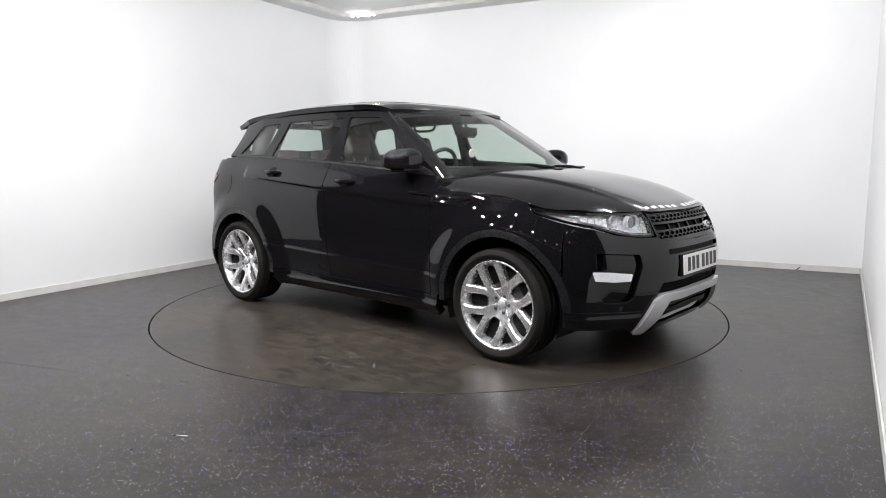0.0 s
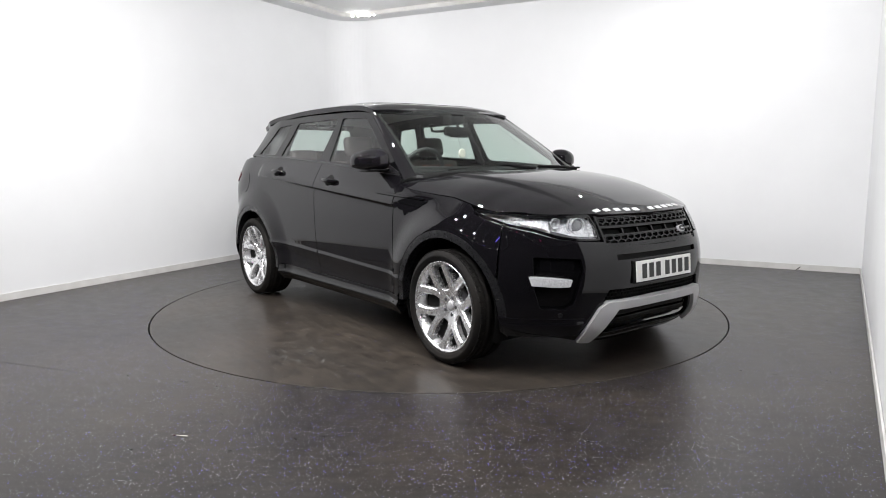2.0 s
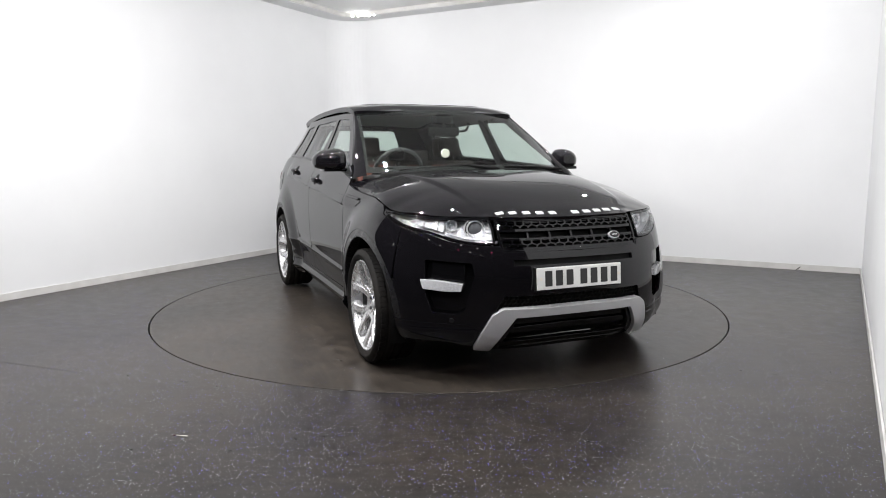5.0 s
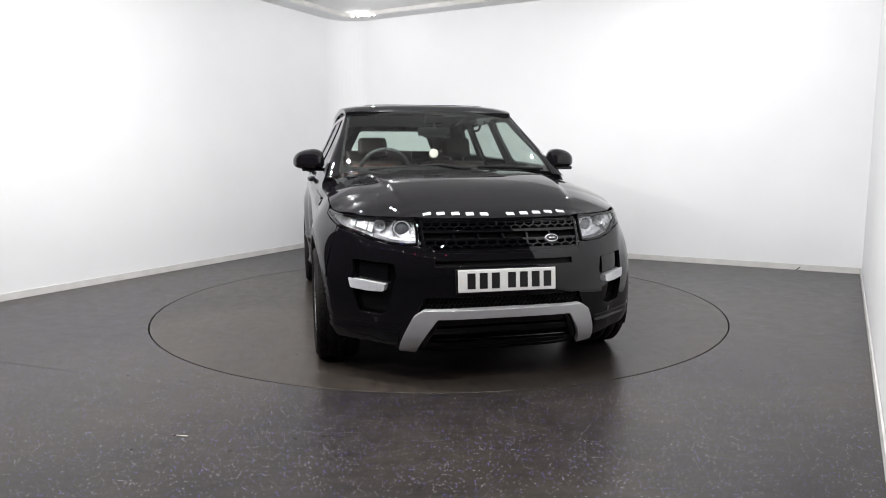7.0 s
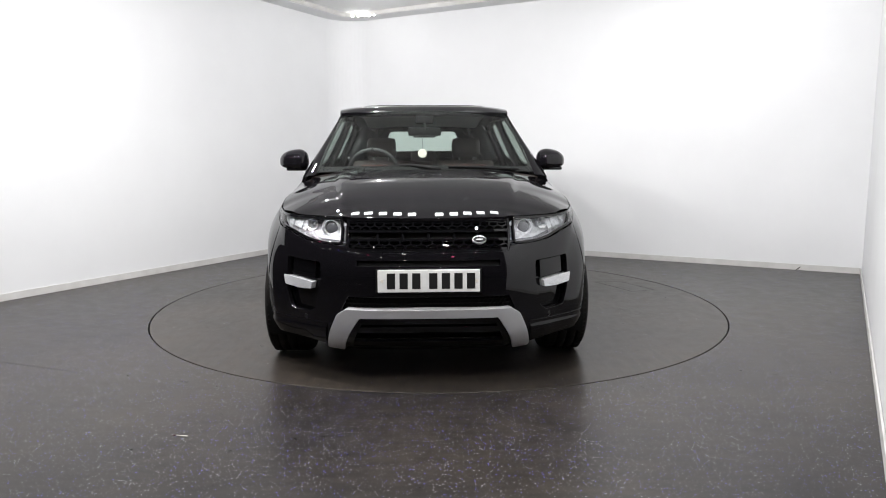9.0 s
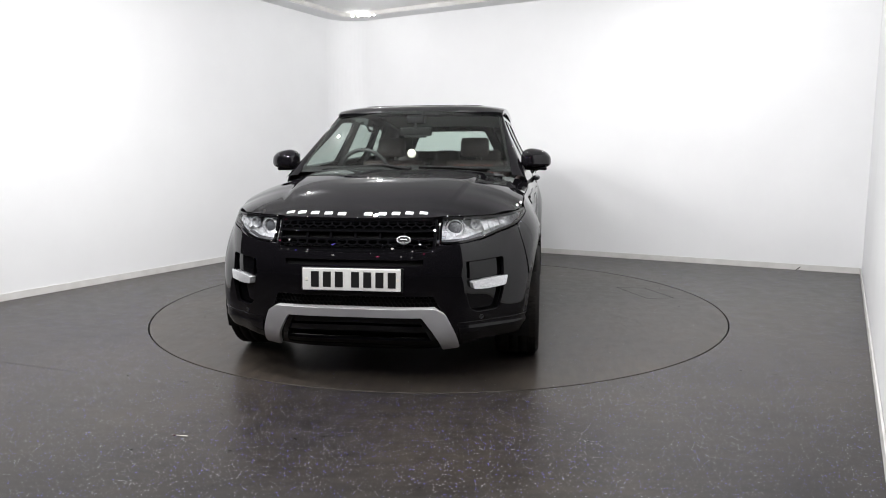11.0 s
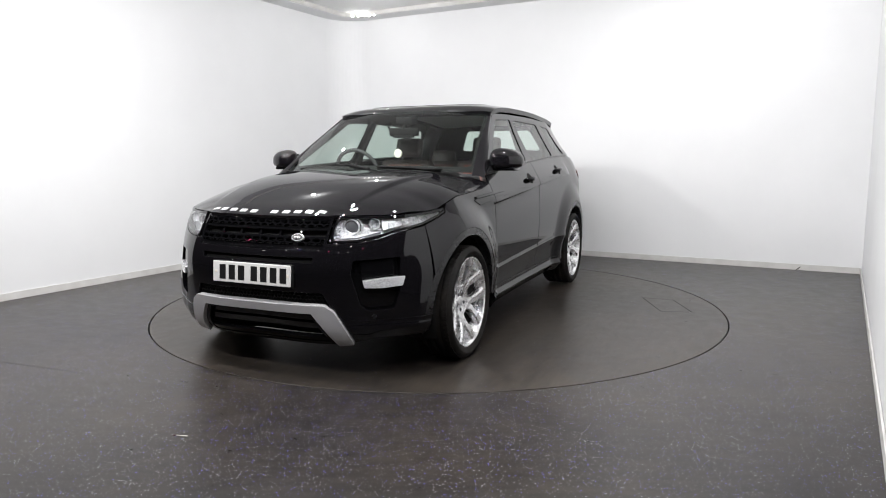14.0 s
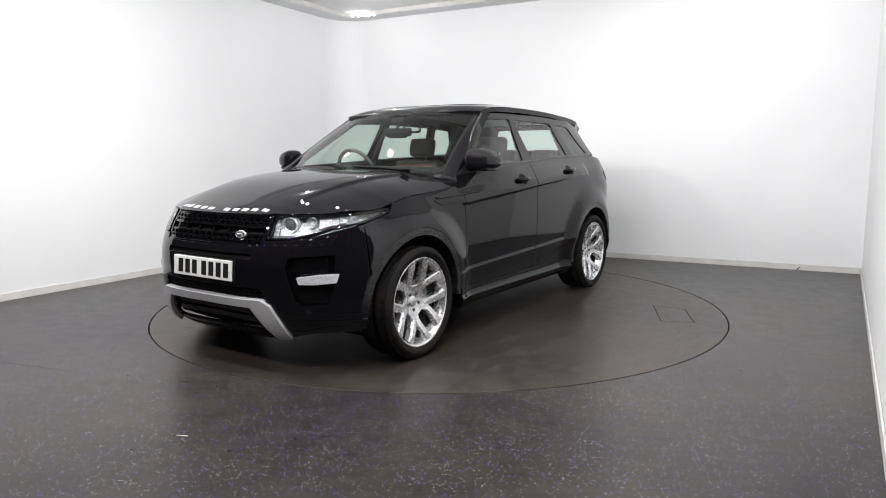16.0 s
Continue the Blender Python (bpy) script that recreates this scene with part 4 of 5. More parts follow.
    panel("badge_bar", body, [nose_loop([(0.250, 0.782), (0.286, 0.782), (0.286, 0.786), (0.250, 0.786)])], BADGE, badge, 0.02, 0.0, 0.0075, "", False, Vector((0.8, 0, 0.5)))
    # number plate with plain bars
    bm = bmesh.new()
    block(bm, -0.005, 0.005, -0.26, 0.26, -0.0575, 0.0575, 0.004)
    plate = part("number_plate", bm, PLATE, car, "white number plate")
    plate.matrix_local = pose(2.184, 0, 0.583, 0, -4, 0)
    for k, y in enumerate((-0.192, -0.128, -0.064, 0.022, 0.086, 0.150, 0.214)):
        bm = bmesh.new()
        block(bm, 0.0045, 0.0065, y - 0.021, y + 0.021, -0.040, 0.040)
        part("plate_mark", bm, INK, plate, "plain black bar")
    for y in (-0.238, 0.244):
        bm = bmesh.new()
        block(bm, 0.0045, 0.0075, y - 0.007, y + 0.007, -0.007, 0.007, 0.0012)
        part("plate_screw", bm, CREAM, plate, "small cream screw cap")
    bm = bmesh.new()
    block(bm, -0.02, -0.0055, -0.27, 0.27, -0.065, 0.062, 0.004)
    part("plate_backing", bm, MATT, plate)
    # raised maker's marks on the bonnet's lip, as plain slabs
    widths = [-0.382, -0.312, -0.236, -0.160, -0.084, 0.058, 0.134, 0.206, 0.276, 0.350]
    for y in widths:
        y0, y1 = y - 0.020, y + 0.020
        loop = [(2.027 - 0.5 * y * y * 0.55, y0), (2.027 - 0.5 * y * y * 0.55, y1), (2.052 - 0.5 * y * y * 0.55, y1), (2.052 - 0.5 * y * y * 0.55, y0)]
        panel("bonnet_mark", hood_at, [loop], BADGE, car, 0.02, 0.004, 0.004, "small plain silver slab", False, Vector((1.4, 0, 0.3)))
    for side in (-1, 1):
        head_lamp(side)


def honeycomb(name, y0, y1, z0, z1, size, bar, lift, mat, keep, squash=1.0):
    """A sheet of six-sided openings laid on the nose."""
    bm = bmesh.new()
    dy, dz = size * math.sqrt(3), size * 1.5 * squash
    rows = max(1, int(round((z1 - z0) / dz)))
    cols = int((y1 - y0) / dy) + 1
    for r in range(rows + 1):
        for c in range(cols + 1):
            cy, cz = y0 + (c + 0.5 * (r % 2)) * dy, z0 + r * dz
            if not keep(cy, cz):
                continue
            ring = []
            for k, depth in ((1.0, 0.0), (1.0 - bar / size, 0.0), (1.0 - bar / size, -0.014)):
                row = []
                for i in range(6):
                    a = radians(30 + 60 * i)
                    y, z = cy + size * k * math.cos(a), min(max(cz + size * k * squash * math.sin(a), z0), z1)
                    p = body(math.copysign(sy(abs(y)), y), z)
                    row.append(bm.verts.new(p + Vector((lift + depth, 0, 0))))
                ring.append(row)
            for a, b in zip(ring, ring[1:]):
                for i in range(6):
                    try:
                        bm.faces.new((a[i], a[(i + 1) % 6], b[(i + 1) % 6], b[i]))
                    except ValueError:
                        pass
    bmesh.ops.remove_doubles(bm, verts=bm.verts, dist=0.0004)
    part(name, bm, mat, car, "black honeycomb mesh")


def head_lamp(side):
    pts = [("x", 1.548, 0.917), ("x", 1.66, 0.906), ("y", 0.775, 0.893), ("y", 0.64, 0.890), ("y", 0.500, 0.893), ("y", 0.474, 0.84), ("y", 0.464, 0.764), ("y", 0.53, 0.760), ("y", 0.60, 0.766), ("y", 0.68, 0.782), ("y", 0.76, 0.812), ("x", 1.74, 0.845), ("x", 1.62, 0.876), ("x", 1.55, 0.898)]
    loop = [(side * (sx(a) if k == "x" else sy(a)), z) for k, a, z in pts]
    c = Vector((0.8, 0, 0.5))
    lamp = panel("headlamp", body, [rounded(loop, 0.012)], LAMP_BODY, car, 0.02, 0.0, -0.045, "clear headlamp with projector lens", False, c)
    cover = panel("cover", body, [rounded(loop, 0.012)], COVER, lamp, 0.025, 0.0, 0.0, "clear lamp cover", False, c)
    cover.visible_shadow = False
    edge = [(side * (sx(a) if k == "x" else sy(a)), z) for k, a, z in pts]
    inner = shrink(edge, 0.008)
    panel("bezel", body, [rounded(edge, 0.012), rounded(inner, 0.012)], GLOSS, lamp, 0.02, 0.02, 0.001, "gloss black lamp edge", False, c)
    # one projector in a bright collar, and a plain faceted bowl beside it
    for y, z, r, clear in ((0.558, 0.834, 0.038, True), (0.672, 0.850, 0.027, False)):
        p = body(side * sy(y), z)
        d = Vector((1, 0.30 * side, 0.0)).normalized()
        m = Matrix.Translation(p - d * (0.048 if clear else 0.036)) @ d.to_track_quat("Y", "Z").to_matrix().to_4x4()
        bm = bmesh.new()
        if clear:
            lathe(bm, [(r * 1.52, -0.006), (r * 1.50, 0.006), (r * 1.44, 0.010), (r * 1.38, 0.006), (r * 1.36, -0.004), (r * 1.20, -0.004), (r * 1.18, 0.016), (r * 1.02, 0.016), (r * 0.98, 0.008), (r * 0.95, -0.01)], 40)
            part("lens_ring", bm, LAMP_BODY, lamp, "bright lens collar", True).matrix_local = m
            bm = bmesh.new()
            lathe(bm, [(r * 1.34, -0.002), (r * 1.20, -0.002)], 40)
            part("collar_groove", bm, LAMP_DARK, lamp, "dark groove round the lens", True).matrix_local = m
            bm = bmesh.new()
            lathe(bm, [(0.0005, r * 0.42)] + [(r * 0.95 * math.sin(a), r * 0.42 * math.cos(a)) for a in [math.pi / 2 * i / 8 for i in range(1, 9)]], 32)
            part("lens", bm, LENS, lamp, "dark glassy projector lens", True).matrix_local = m
        else:
            lathe(bm, [(r * 1.15, 0.014), (r * 1.10, 0.018), (r * 1.0, 0.014), (r * 0.8, -0.004), (r * 0.45, -0.018), (r * 0.2, -0.022), (r * 0.2, -0.004), (0.0005, 0.0)], 14)
            part("reflector_bowl", bm, LAMP_BODY, lamp, "faceted reflector bowl").matrix_local = m
    # stepped reflector towards the tip, fluted inner reflector beside the grille
    for k in range(4):
        y = 0.712 + 0.028 * k
        lo, hi = 0.826 + 0.008 * k, 0.880 + 0.002 * k
        panel("reflector_rib", body, [[(side * sy(y), lo), (side * sy(y + 0.024), lo + 0.008), (side * sy(y + 0.024), hi), (side * sy(y), hi)]], LAMP_BODY, lamp, 0.03, 0.008, -0.024 + 0.004 * (k % 2), "", False, c)
    for k in range(6):
        z = 0.775 + 0.018 * k
        panel("reflector_flute", body, [[(side * sy(0.476), z), (side * sy(0.506), z), (side * sy(0.506), z + 0.012), (side * sy(0.480), z + 0.012)]], LAMP_BODY, lamp, 0.03, 0.006, -0.030, "", False, c)
    panel("lamp_floor", body, [[(side * sy(0.45), 0.770), (side * sy(0.60), 0.778), (side * sy(0.70), 0.806), (side * sy(0.70), 0.818), (side * sy(0.60), 0.790), (side * sy(0.45), 0.782)]], LAMP_DARK, lamp, 0.03, 0.01, -0.018, "dark lamp base", False, c)


# ---- wheels ----
def build_wheel():
    """A wheel at the origin; its outer face looks towards +y."""
    bm = bmesh.new()
    prof = [(0.262, -0.13), (0.262, -0.02), (0.268, 0.088), (0.276, 0.098), (0.277, 0.104), (0.272, 0.106), (0.264, 0.100), (0.258, 0.086), (0.245, 0.05), (0.240, 0.0), (0.238, -0.12), (0.262, -0.13)]
    lathe(bm, prof, 72)
    wheel = finish("wheel", bm, ALLOY, None, "silver five twin-spoke alloy wheel with black tyre")
    bm = bmesh.new()
    prof = [(0.262, -0.135), (0.297, -0.145), (0.327, -0.138), (0.341, -0.122), (0.3445, -0.10), (0.3445, -0.062), (0.336, -0.060), (0.336, -0.052), (0.3448, -0.050), (0.3448, -0.006), (0.336, -0.004), (0.336, 0.004), (0.3448, 0.006), (0.3448, 0.048), (0.336, 0.050), (0.336, 0.058), (0.3445, 0.060), (0.3425, 0.088), (0.336, 0.103), (0.324, 0.113), (0.316, 0.1165), (0.314, 0.1175), (0.306, 0.1180), (0.304, 0.1165), (0.290, 0.114), (0.283, 0.108), (0.278, 0.103), (0.272, 0.09), (0.262, -0.135)]
    lathe(bm, prof, 96)
    part("tyre", bm, RUBBER, wheel, "worn black rubber tyre", True)
    # tread blocks on both shoulders
    bm = bmesh.new()
    for i in range(72):
        turn = Matrix.Rotation(math.tau * i / 72, 4, "Y")
        for y0, y1 in ((0.062, 0.098), (-0.105, -0.064)):
            block(bm, -0.0105, 0.0105, y0, y1, 0.335, 0.3452, 0.0, turn)
    tagged(part("tread", bm, RUBBER, wheel), kind="stuff")
    # spokes
    for k in range(5):
        bm = bmesh.new()
        a0 = math.tau * k / 5
        for s in (-1, 1):
            # along the radius, beside it, outwards, width: the pair opens to a six-sided window
            path = [(0.034, 0.016, 0.038, 0.034), (0.066, 0.031, 0.047, 0.042), (0.092, 0.046, 0.056, 0.047), (0.118, 0.0620, 0.066, 0.049), (0.165, 0.0665, 0.080, 0.049), (0.200, 0.0670, 0.089, 0.050), (0.228, 0.0670, 0.094, 0.056), (0.252, 0.0660, 0.098, 0.072)]
            along, across = Vector((math.sin(a0), 0, math.cos(a0))), Vector((math.cos(a0), 0, -math.sin(a0))) * s
            spots = [along * r + across * q for r, q, _, _ in path]
            rows = []
            for i, (_, _, y, w) in enumerate(path):
                t = (spots[min(i + 1, len(path) - 1)] - spots[max(i - 1, 0)]).normalized()
                side = Vector((t.z, 0, -t.x))
                rows.append([bm.verts.new(spots[i] + side * w * 0.5 * q + Vector((0, y + h, 0))) for q, h in ((-1.0, -0.045), (-1.0, -0.010), (-0.66, 0.0), (0.66, 0.0), (1.0, -0.010), (1.0, -0.045))])
            for a, b in zip(rows, rows[1:]):
                for i in range(6):
                    j = (i + 1) % 6
                    bm.faces.new((a[i], b[i], b[j], a[j]))
            bm.faces.new(rows[0])
            bm.faces.new(rows[-1][::-1])
        # rounded web that joins the pair near the hub
        web = []
        for i in range(-6, 7):
            a, k = a0 + radians(4.3 * i), (i / 6) ** 2
            d = Vector((math.sin(a), 0, math.cos(a)))
            web.append([bm.verts.new(d * r + Vector((0, y, 0))) for r, y in ((0.045, 0.000), (0.045, 0.034), (0.092 + 0.014 * k, 0.050 + 0.004 * k), (0.100 + 0.016 * k, 0.044 + 0.004 * k), (0.100 + 0.016 * k, 0.004))])
        for a, b in zip(web, web[1:]):
            for i in range(5):
                j = (i + 1) % 5
                bm.faces.new((a[i], b[i], b[j], a[j]))
        bm.faces.new(web[0])
        bm.faces.new(web[-1][::-1])
        bmesh.ops.recalc_face_normals(bm, faces=bm.faces)
        part("spoke", bm, ALLOY, wheel)
    bm = bmesh.new()
    lathe(bm, [(0.0005, 0.040), (0.03, 0.040), (0.034, 0.034), (0.052, 0.032), (0.075, 0.034), (0.085, 0.026), (0.085, -0.05), (0.0005, -0.05)], 40)
    part("hub", bm, ALLOY, wheel, "", True)
    bm = bmesh.new()
    lathe(bm, [(0.0005, 0.046), (0.024, 0.045), (0.028, 0.041), (0.028, 0.03)], 32)
    part("centre_cap", bm, SILVER, wheel, "round silver centre cap", True)
    for k in range(5):
        a = math.tau * (k + 0.5) / 5
        bm = bmesh.new()
        lathe(bm, [(0.0175, 0.0385), (0.0165, 0.028), (0.012, 0.027), (0.012, 0.044), (0.009, 0.047), (0.0005, 0.047)], 12)
        part("wheel_nut", bm, LAMP_DARK, wheel, "dark wheel nut", True).location = (0.055 * math.sin(a), 0, 0.055 * math.cos(a))
    bm = bmesh.new()
    lathe(bm, [(0.08, 0.016), (0.165, 0.016), (0.165, -0.004), (0.08, -0.004)], 48)
    part("brake_disc", bm, STEEL, wheel, "steel brake disc", False)
    bm = bmesh.new()
    block(bm, -0.175, -0.10, -0.03, 0.028, -0.09, 0.10, 0.012)
    part("brake_caliper", bm, LAMP_DARK, wheel, "dark brake caliper")
    # shield widened and brought forward; its black stands in for shade behind the spokes
    bm = bmesh.new()
    lathe(bm, [(0.0005, -0.010), (0.09, -0.006), (0.12, 0.012), (0.17, 0.030), (0.226, 0.040), (0.234, 0.038), (0.234, -0.02)], 48)
    part("shield_and_shade", bm, MATT, wheel, "dark brake shield, widened to stand in for shade behind the spokes", True)
    return wheel


def build_wheels():
    wheel = build_wheel()
    wheel.parent = car
    y = 0.838
    size = Matrix.Scale(WHEEL_SIZE, 4)
    wheel.matrix_basis = pose(WHEEL_X, y, WHEEL_Z, 0, 0, 0) @ size
    for x, s, spin in ((-WHEEL_X, 1, 20), (WHEEL_X, -1, 16), (-WHEEL_X, -1, 17)):
        copy_thing(wheel, pose(x, s * y, WHEEL_Z, 0, 0, 0 if s > 0 else 180) @ pose(0, 0, 0, 0, spin, 0) @ size)
    for x in (WHEEL_X, -WHEEL_X):
        for s in (-1, 1):
            bm = bmesh.new()
            out = arc(x, WHEEL_Z, 0.412, -20, 200, 24)
            a = [bm.verts.new((px, s * 0.90, pz)) for px, pz in out]
            b = [bm.verts.new((px, s * 0.55, pz)) for px, pz in out]
            for i in range(len(out) - 1):
                bm.faces.new((a[i], a[i + 1], b[i + 1], b[i]))
            bm.faces.new(b)
            part("wheel_well", bm, MATT, car, "matt black wheel well")
    bm = bmesh.new()
    block(bm, -0.86, 0.84, -0.80, 0.80, 0.235, 0.30, 0.03)
    block(bm, -2.02, -0.86, -0.55, 0.55, 0.26, 0.34, 0.03)
    block(bm, 0.86, 1.96, -0.55, 0.55, 0.22, 0.34, 0.03)
    block(bm, 1.0, 1.97, -0.50, 0.50, 0.34, 0.74, 0.05)
    block(bm, 1.2, 1.945, -0.42, 0.42, 0.5, 0.865, 0.02)
    block(bm, 1.2, 1.74, -0.60, 0.60, 0.5, 0.87, 0.02)
    part("underbody", bm, MATT, car, "matt black underbody")


# ---- cabin ----
def build_cabin():
    # dashboard, bulkhead and floor
    bm = bmesh.new()
    block(bm, 0.55, 1.00, -0.72, 0.72, 0.72, 1.04, 0.05)
    block(bm, 0.50, 0.80, -0.70, 0.70, 0.84, 1.085, 0.05)
    block(bm, 0.44, 0.66, -0.55, -0.22, 1.04, 1.14, 0.04)
    part("dashboard", bm, DASH, car, "dark grey dashboard", True)
    bm = bmesh.new()
    block(bm, -1.85, 0.9, -0.80, 0.80, 0.32, 0.36)
    block(bm, -0.35, 0.6, -0.12, 0.12, 0.36, 0.72, 0.04)
    part("cabin_floor", bm, DASH, car)
    for s in (-1, 1):
        bm = bmesh.new()
        block(bm, -1.60, 0.70, s * 0.79 - 0.02, s * 0.79 + 0.02, 0.34, 1.07, 0.015)
        part("door_lining", bm, LEATHER, car, "dark leather door lining")
        bm = bmesh.new()
        block(bm, -1.74, -1.40, s * 0.66 - 0.03, s * 0.66 + 0.03, 0.36, 1.24, 0.02)
        tube(bm, [(-1.40, s * 0.69, 1.15), (-1.42, s * 0.63, 1.32), (-1.42, s * 0.54, 1.49)], 0.07, 10)
        part("luggage_lining", bm, DASH, car, "dark luggage space lining", True)
        for x0, x1 in ((-0.24, -0.30), (-1.08, -1.02)):
            bm = bmesh.new()
            tube(bm, [(x0, s * 0.79, 1.12), (x0 * 0.6 + x1 * 0.4, s * 0.71, 1.3), (x1, s * 0.625, 1.50)], 0.022, 8)
            part("inner_pillar", bm, DASH, car, "dark inner pillar cover", True)
        # grab handle over the rear door
        bm = bmesh.new()
        tube(bm, [(-0.50, s * 0.600, 1.485), (-0.52, s * 0.592, 1.450), (-0.56, s * 0.590, 1.440), (-0.70, s * 0.590, 1.440), (-0.74, s * 0.592, 1.450), (-0.76, s * 0.600, 1.485)], 0.011, 8)
        part("grab_handle", bm, DASH, car, "dark grab handle over the rear door", True)
    # headlining
    panel("headlining", lambda x, y: roof_at(x, y) - Vector((0, 0, 0.035)), [[(0.17, -0.56), (0.17, 0.56), (-1.7, 0.56), (-1.7, -0.56)]], LINER, car, 0.1, 0.0, 0.0, "pale grey headlining", False, Vector((-0.6, 0, 3.0)))
    # seats
    for y in (-0.37, 0.37):
        seat("front_seat", -0.12, y, 0.50)
    for y in (-0.42, 0.0, 0.42):
        seat("rear_seat", -1.02, y, 0.42 if y else 0.36, 0.52, 0.105)
    # steering wheel
    m = pose(0.40, -0.385, 1.09, 0, -68, 0)
    bm = bmesh.new()
    tube(bm, [(0.185 * math.cos(math.tau * i / 32), 0.185 * math.sin(math.tau * i / 32), 0) for i in range(33)], 0.015, 8)
    wheel = part("steering_wheel", bm, DASH, car, "dark steering wheel", True)
    wheel.matrix_local = m
    bm = bmesh.new()
    block(bm, -0.06, 0.05, -0.07, 0.07, -0.03, 0.01, 0.02)
    block(bm, -0.02, 0.02, -0.18, 0.18, -0.012, 0.006, 0.005)
    block(bm, -0.18, -0.04, -0.02, 0.02, -0.012, 0.006, 0.005)
    part("steering_boss", bm, DASH, wheel)
    # rear-view mirror, sensor box and the charm that hangs from it
    bm = bmesh.new()
    block(bm, 0.335, 0.365, -0.125, 0.125, 1.365, 1.430, 0.014)
    mirror = part("interior_mirror", bm, MATT, car, "dark rear-view mirror", True)
    bm = bmesh.new()
    tube(bm, [(0.36, 0, 1.41), (0.33, 0, 1.50)], 0.012, 8)
    block(bm, 0.25, 0.36, -0.07, 0.07, 1.455, 1.525, 0.02)
    block(bm, 0.345, 0.375, -0.085, 0.085, 1.352, 1.372, 0.006)
    part("mirror_stalk", bm, MATT, mirror)
    bm = bmesh.new()
    tube(bm, [(0.37, -0.017, 1.37), (0.415, -0.017, 1.265)], 0.0015, 6)
    cord = part("charm_cord", bm, DASH, car, "thin hanging cord")
    bm = bmesh.new()
    lathe(bm, [(0.0005, 0.006), (0.022, 0.006), (0.030, 0.008), (0.034, 0.004), (0.034, -0.004), (0.0005, -0.006)], 32)
    charm = part("charm", bm, CREAM, cord, "round cream hanging charm", True)
    charm.matrix_local = pose(0.422, -0.017, 1.233, 0, 0, -90)
    bm = bmesh.new()
    lathe(bm, [(0.010, 0.0070), (0.012, 0.0080), (0.015, 0.0080), (0.017, 0.0070)], 28)
    part("charm_face", bm, RED_LEATHER, cord, "dark red ring on the charm", True).matrix_local = charm.matrix_local
    bm = bmesh.new()
    lathe(bm, [(0.026, 0.0075), (0.028, 0.0098), (0.034, 0.0098), (0.036, 0.004)], 32)
    part("charm_rim", bm, CHROME, cord, "bright charm rim", True).matrix_local = charm.matrix_local


def seat(name, x, y, w, back_top=0.53, rest=0.0):
    bm = bmesh.new()
    block(bm, x - 0.20, x + 0.32, y - w / 2, y + w / 2, 0.55, 0.74, 0.05)
    cushion = part(name, bm, LEATHER, car, "dark leather seat", True)
    bm = bmesh.new()
    block(bm, -0.06, 0.06, -w / 2, w / 2, 0, back_top, 0.05)
    back = part("seat_back", bm, LEATHER, cushion, "dark leather seat back", True)
    back.matrix_local = pose(x - 0.20, y, 0.66, 0, -14, 0)
    bm = bmesh.new()
    block(bm, 0.050, 0.066, -w / 2 + 0.08, w / 2 - 0.08, 0.10, back_top - 0.05, 0.006)
    part("seat_panel", bm, RED_LEATHER, cushion, "red-brown leather centre panel", True).matrix_local = pose(x - 0.20, y, 0.66, 0, -14, 0)
    bm = bmesh.new()
    block(bm, -0.05, 0.045, -0.125, 0.125, 0.565 - rest, 0.735 - rest, 0.045)
    part("headrest", bm, LEATHER, cushion, "dark leather headrest", True).matrix_local = pose(x - 0.20, y, 0.66, 0, -14, 0)
    for s in (-0.06, 0.06):
        bm = bmesh.new()
        tube(bm, [(0, s, 0.50 - rest), (0, s, 0.60 - rest)], 0.007, 8)
        part("headrest_post", bm, CHROME, cushion, "chrome headrest post", True).matrix_local = pose(x - 0.20, y, 0.66, 0, -14, 0)


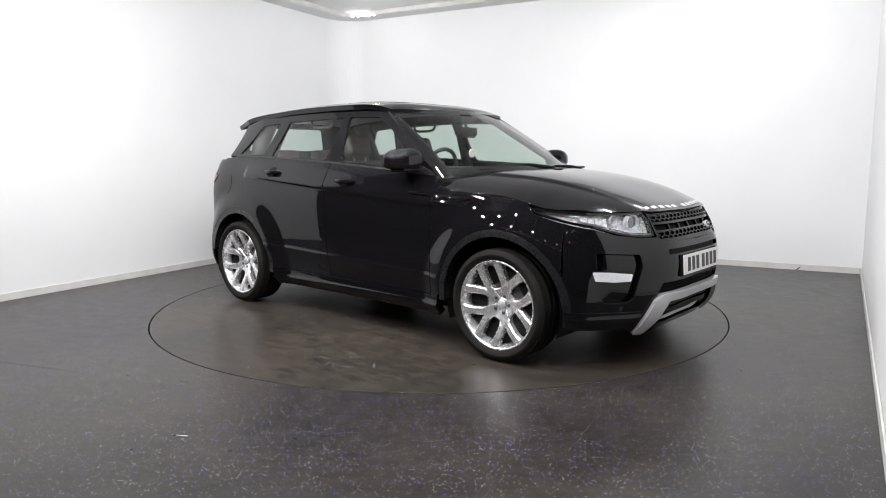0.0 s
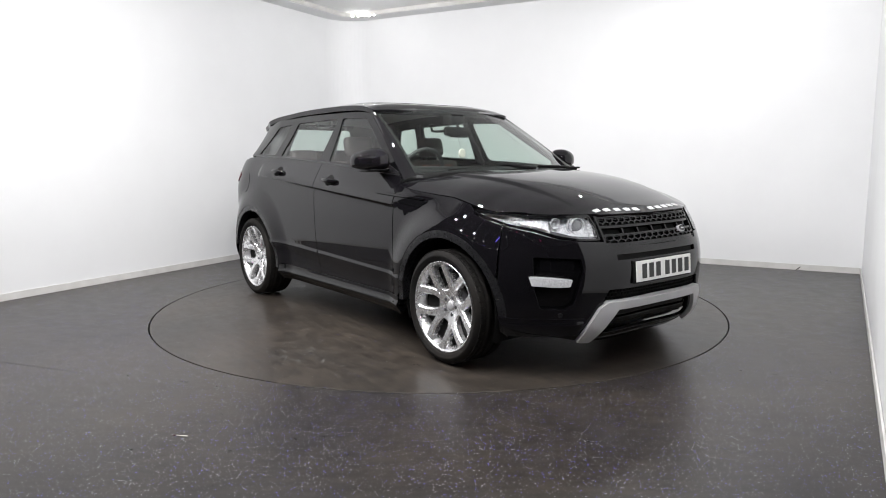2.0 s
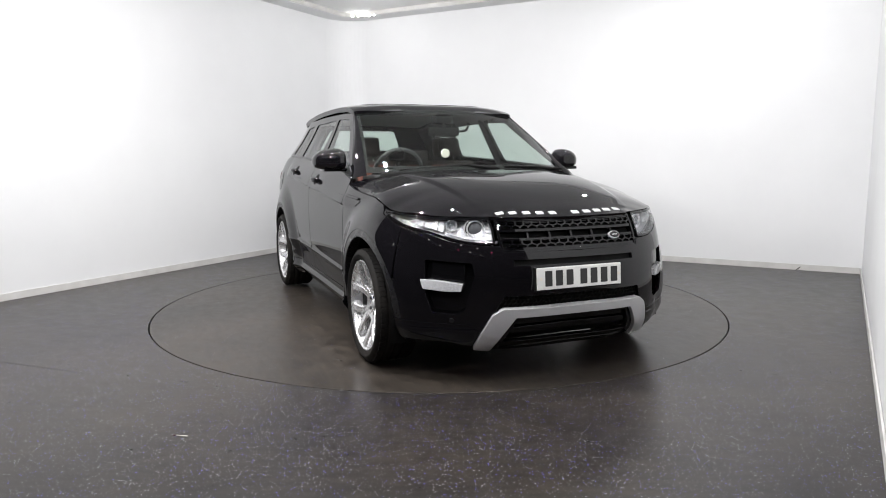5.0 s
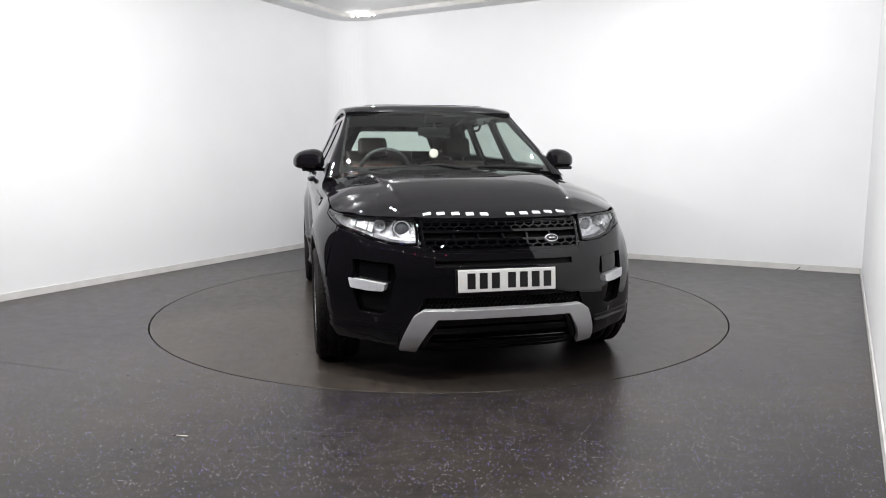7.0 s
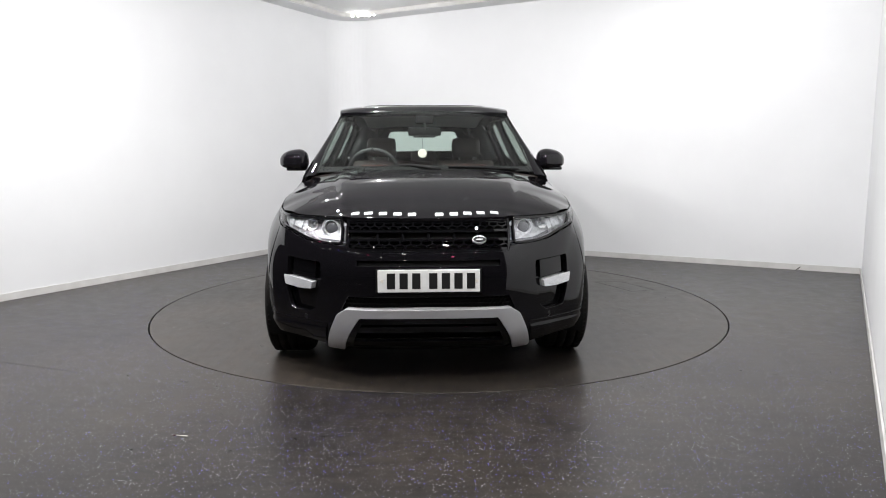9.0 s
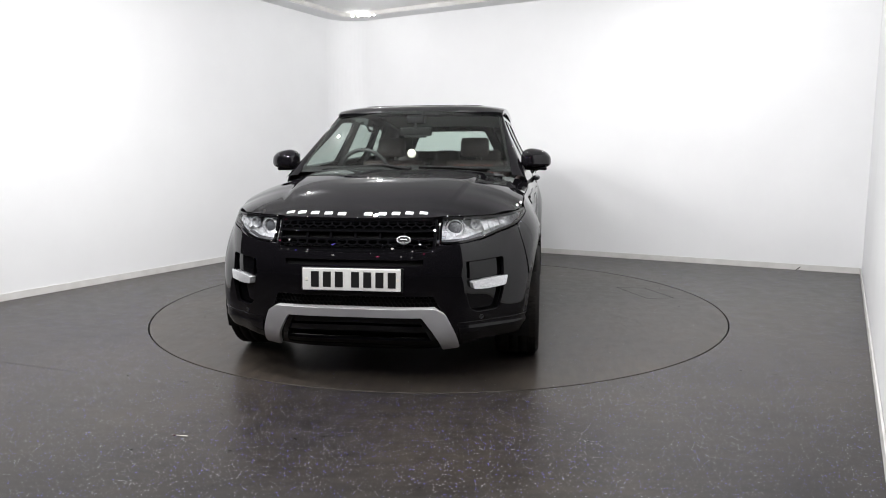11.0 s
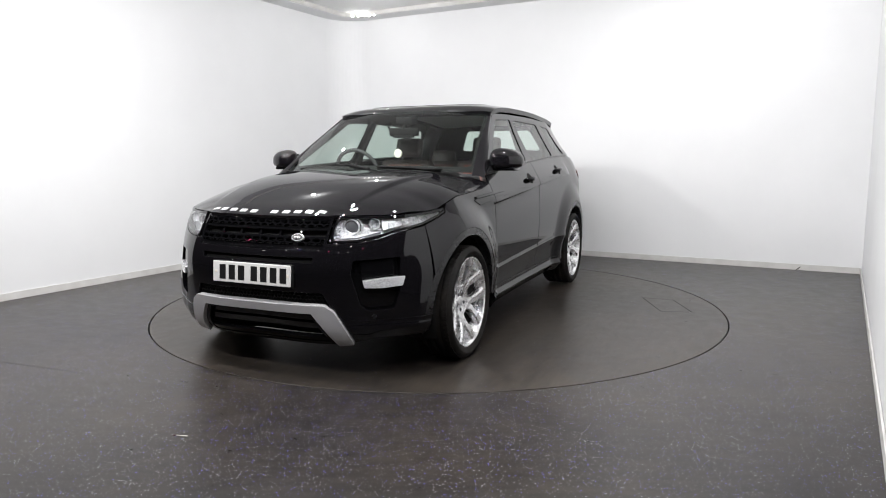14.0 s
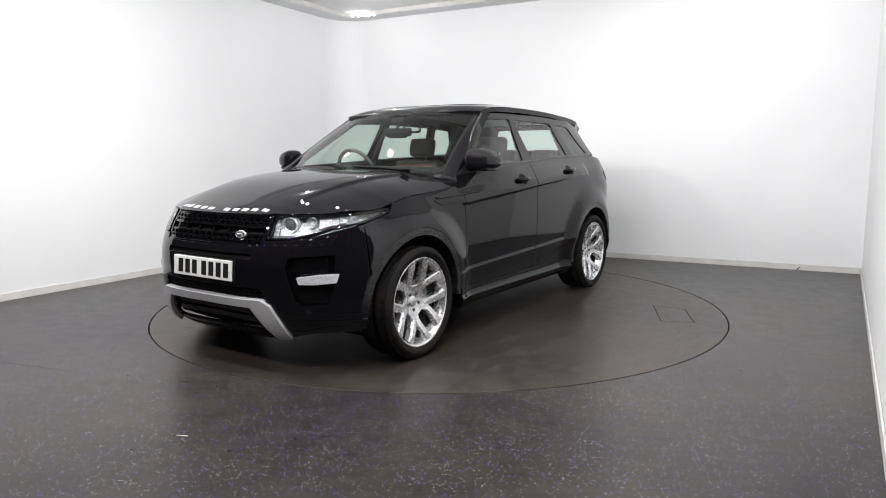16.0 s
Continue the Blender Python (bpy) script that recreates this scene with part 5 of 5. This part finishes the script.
# ---- outer fittings ----
def build_fittings():
    for s in (-1, 1):
        # door mirror: rounded pod on a flat arm
        bm = bmesh.new()
        bmesh.ops.create_uvsphere(bm, u_segments=40, v_segments=28, radius=1)
        soft = lambda v, p: math.copysign(abs(v) ** p, v)
        for q in bm.verts:
            x, y, z = soft(q.co.x, 0.80), soft(q.co.y, 0.68), soft(q.co.z, 0.68)
            if x < -0.5:
                x = -0.5 + (x + 0.5) * 0.2
            out = y * s
            # tall and upright beside the door, falling away outwards over a flat keel
            top, keel = 0.098 - 0.034 * ((out + 1) / 2) ** 2.2, 0.050 - 0.006 * out
            z = z * (top if z > 0 else keel)
            q.co = Vector((0.585 + 0.112 * x * (1 - 0.12 * max(0, out)) - 0.03 * out, s * 0.928 - 0.014 + s * 0.106 * out, 1.172 + z))
        pod = part("door_mirror", bm, PAINT, car, "gloss black door mirror", True)
        bm = bmesh.new()
        block(bm, 0.52, 0.66, min(s * 0.79, s * 0.99), max(s * 0.79, s * 0.99), 1.112, 1.136, 0.010)
        part("mirror_arm", bm, GLOSS, pod, "", True)
        bm = bmesh.new()
        block(bm, 0.512, 0.520, min(s * 0.86, s * 1.00), max(s * 0.86, s * 1.00), 1.15, 1.235, 0.003)
        part("mirror_glass", bm, CHROME, pod, "mirror glass")
        # sail triangle at the foot of the pillar
        tri = [(0.775, 1.103), (0.56, 1.118), (0.60, 1.165)]
        panel("mirror_sail", body, [side_loop(tri, s)], SATIN, car, 0.03, 0.01, 0.008, "satin black mirror base")
    # wipers
    for pts in ([(1.06, 0.10, 1.108), (0.99, -0.10, 1.135), (0.965, -0.33, 1.122), (0.915, -0.555, 1.106)], [(0.99, 0.60, 1.098), (1.02, 0.40, 1.118), (1.04, 0.15, 1.125)]):
        bm = bmesh.new()
        curve = [Vector(p) + Vector((0.012, 0, 0.018)) for p in pts]
        fine = []
        for a, b in zip(curve, curve[1:]):
            fine += [a.lerp(b, k / 4) for k in range(4)]
        tube(bm, fine + [curve[-1]], [0.013 - 0.008 * i / len(fine) for i in range(len(fine) + 1)], 8)
        wiper = part("wiper", bm, MATT, car, "black windscreen wiper", True)
        bm = bmesh.new()
        tube(bm, [curve[1] + Vector((-0.01, 0.22, -0.01)), curve[1] + Vector((-0.006, 0, -0.008)), curve[-1] + Vector((-0.006, 0, -0.006))], 0.007, 6)
        part("wiper_blade", bm, MATT, wiper, "", True)


build_flanks()
build_top()
build_nose()
build_wheels()
build_cabin()
build_fittings()


# ---- what moves ----
def motions():
    table, wheels = [], []
    for i in range(17):
        turn = Matrix.Rotation(radians(-41.471 - 5.2017 * i), 4, "Z")
        table.append((float(i), turn))
        wheels.append((float(i), turn @ Matrix.Translation((0.033, -0.119, 0.0))))
    walk(turntable, table)
    walk(car, wheels)


motions()
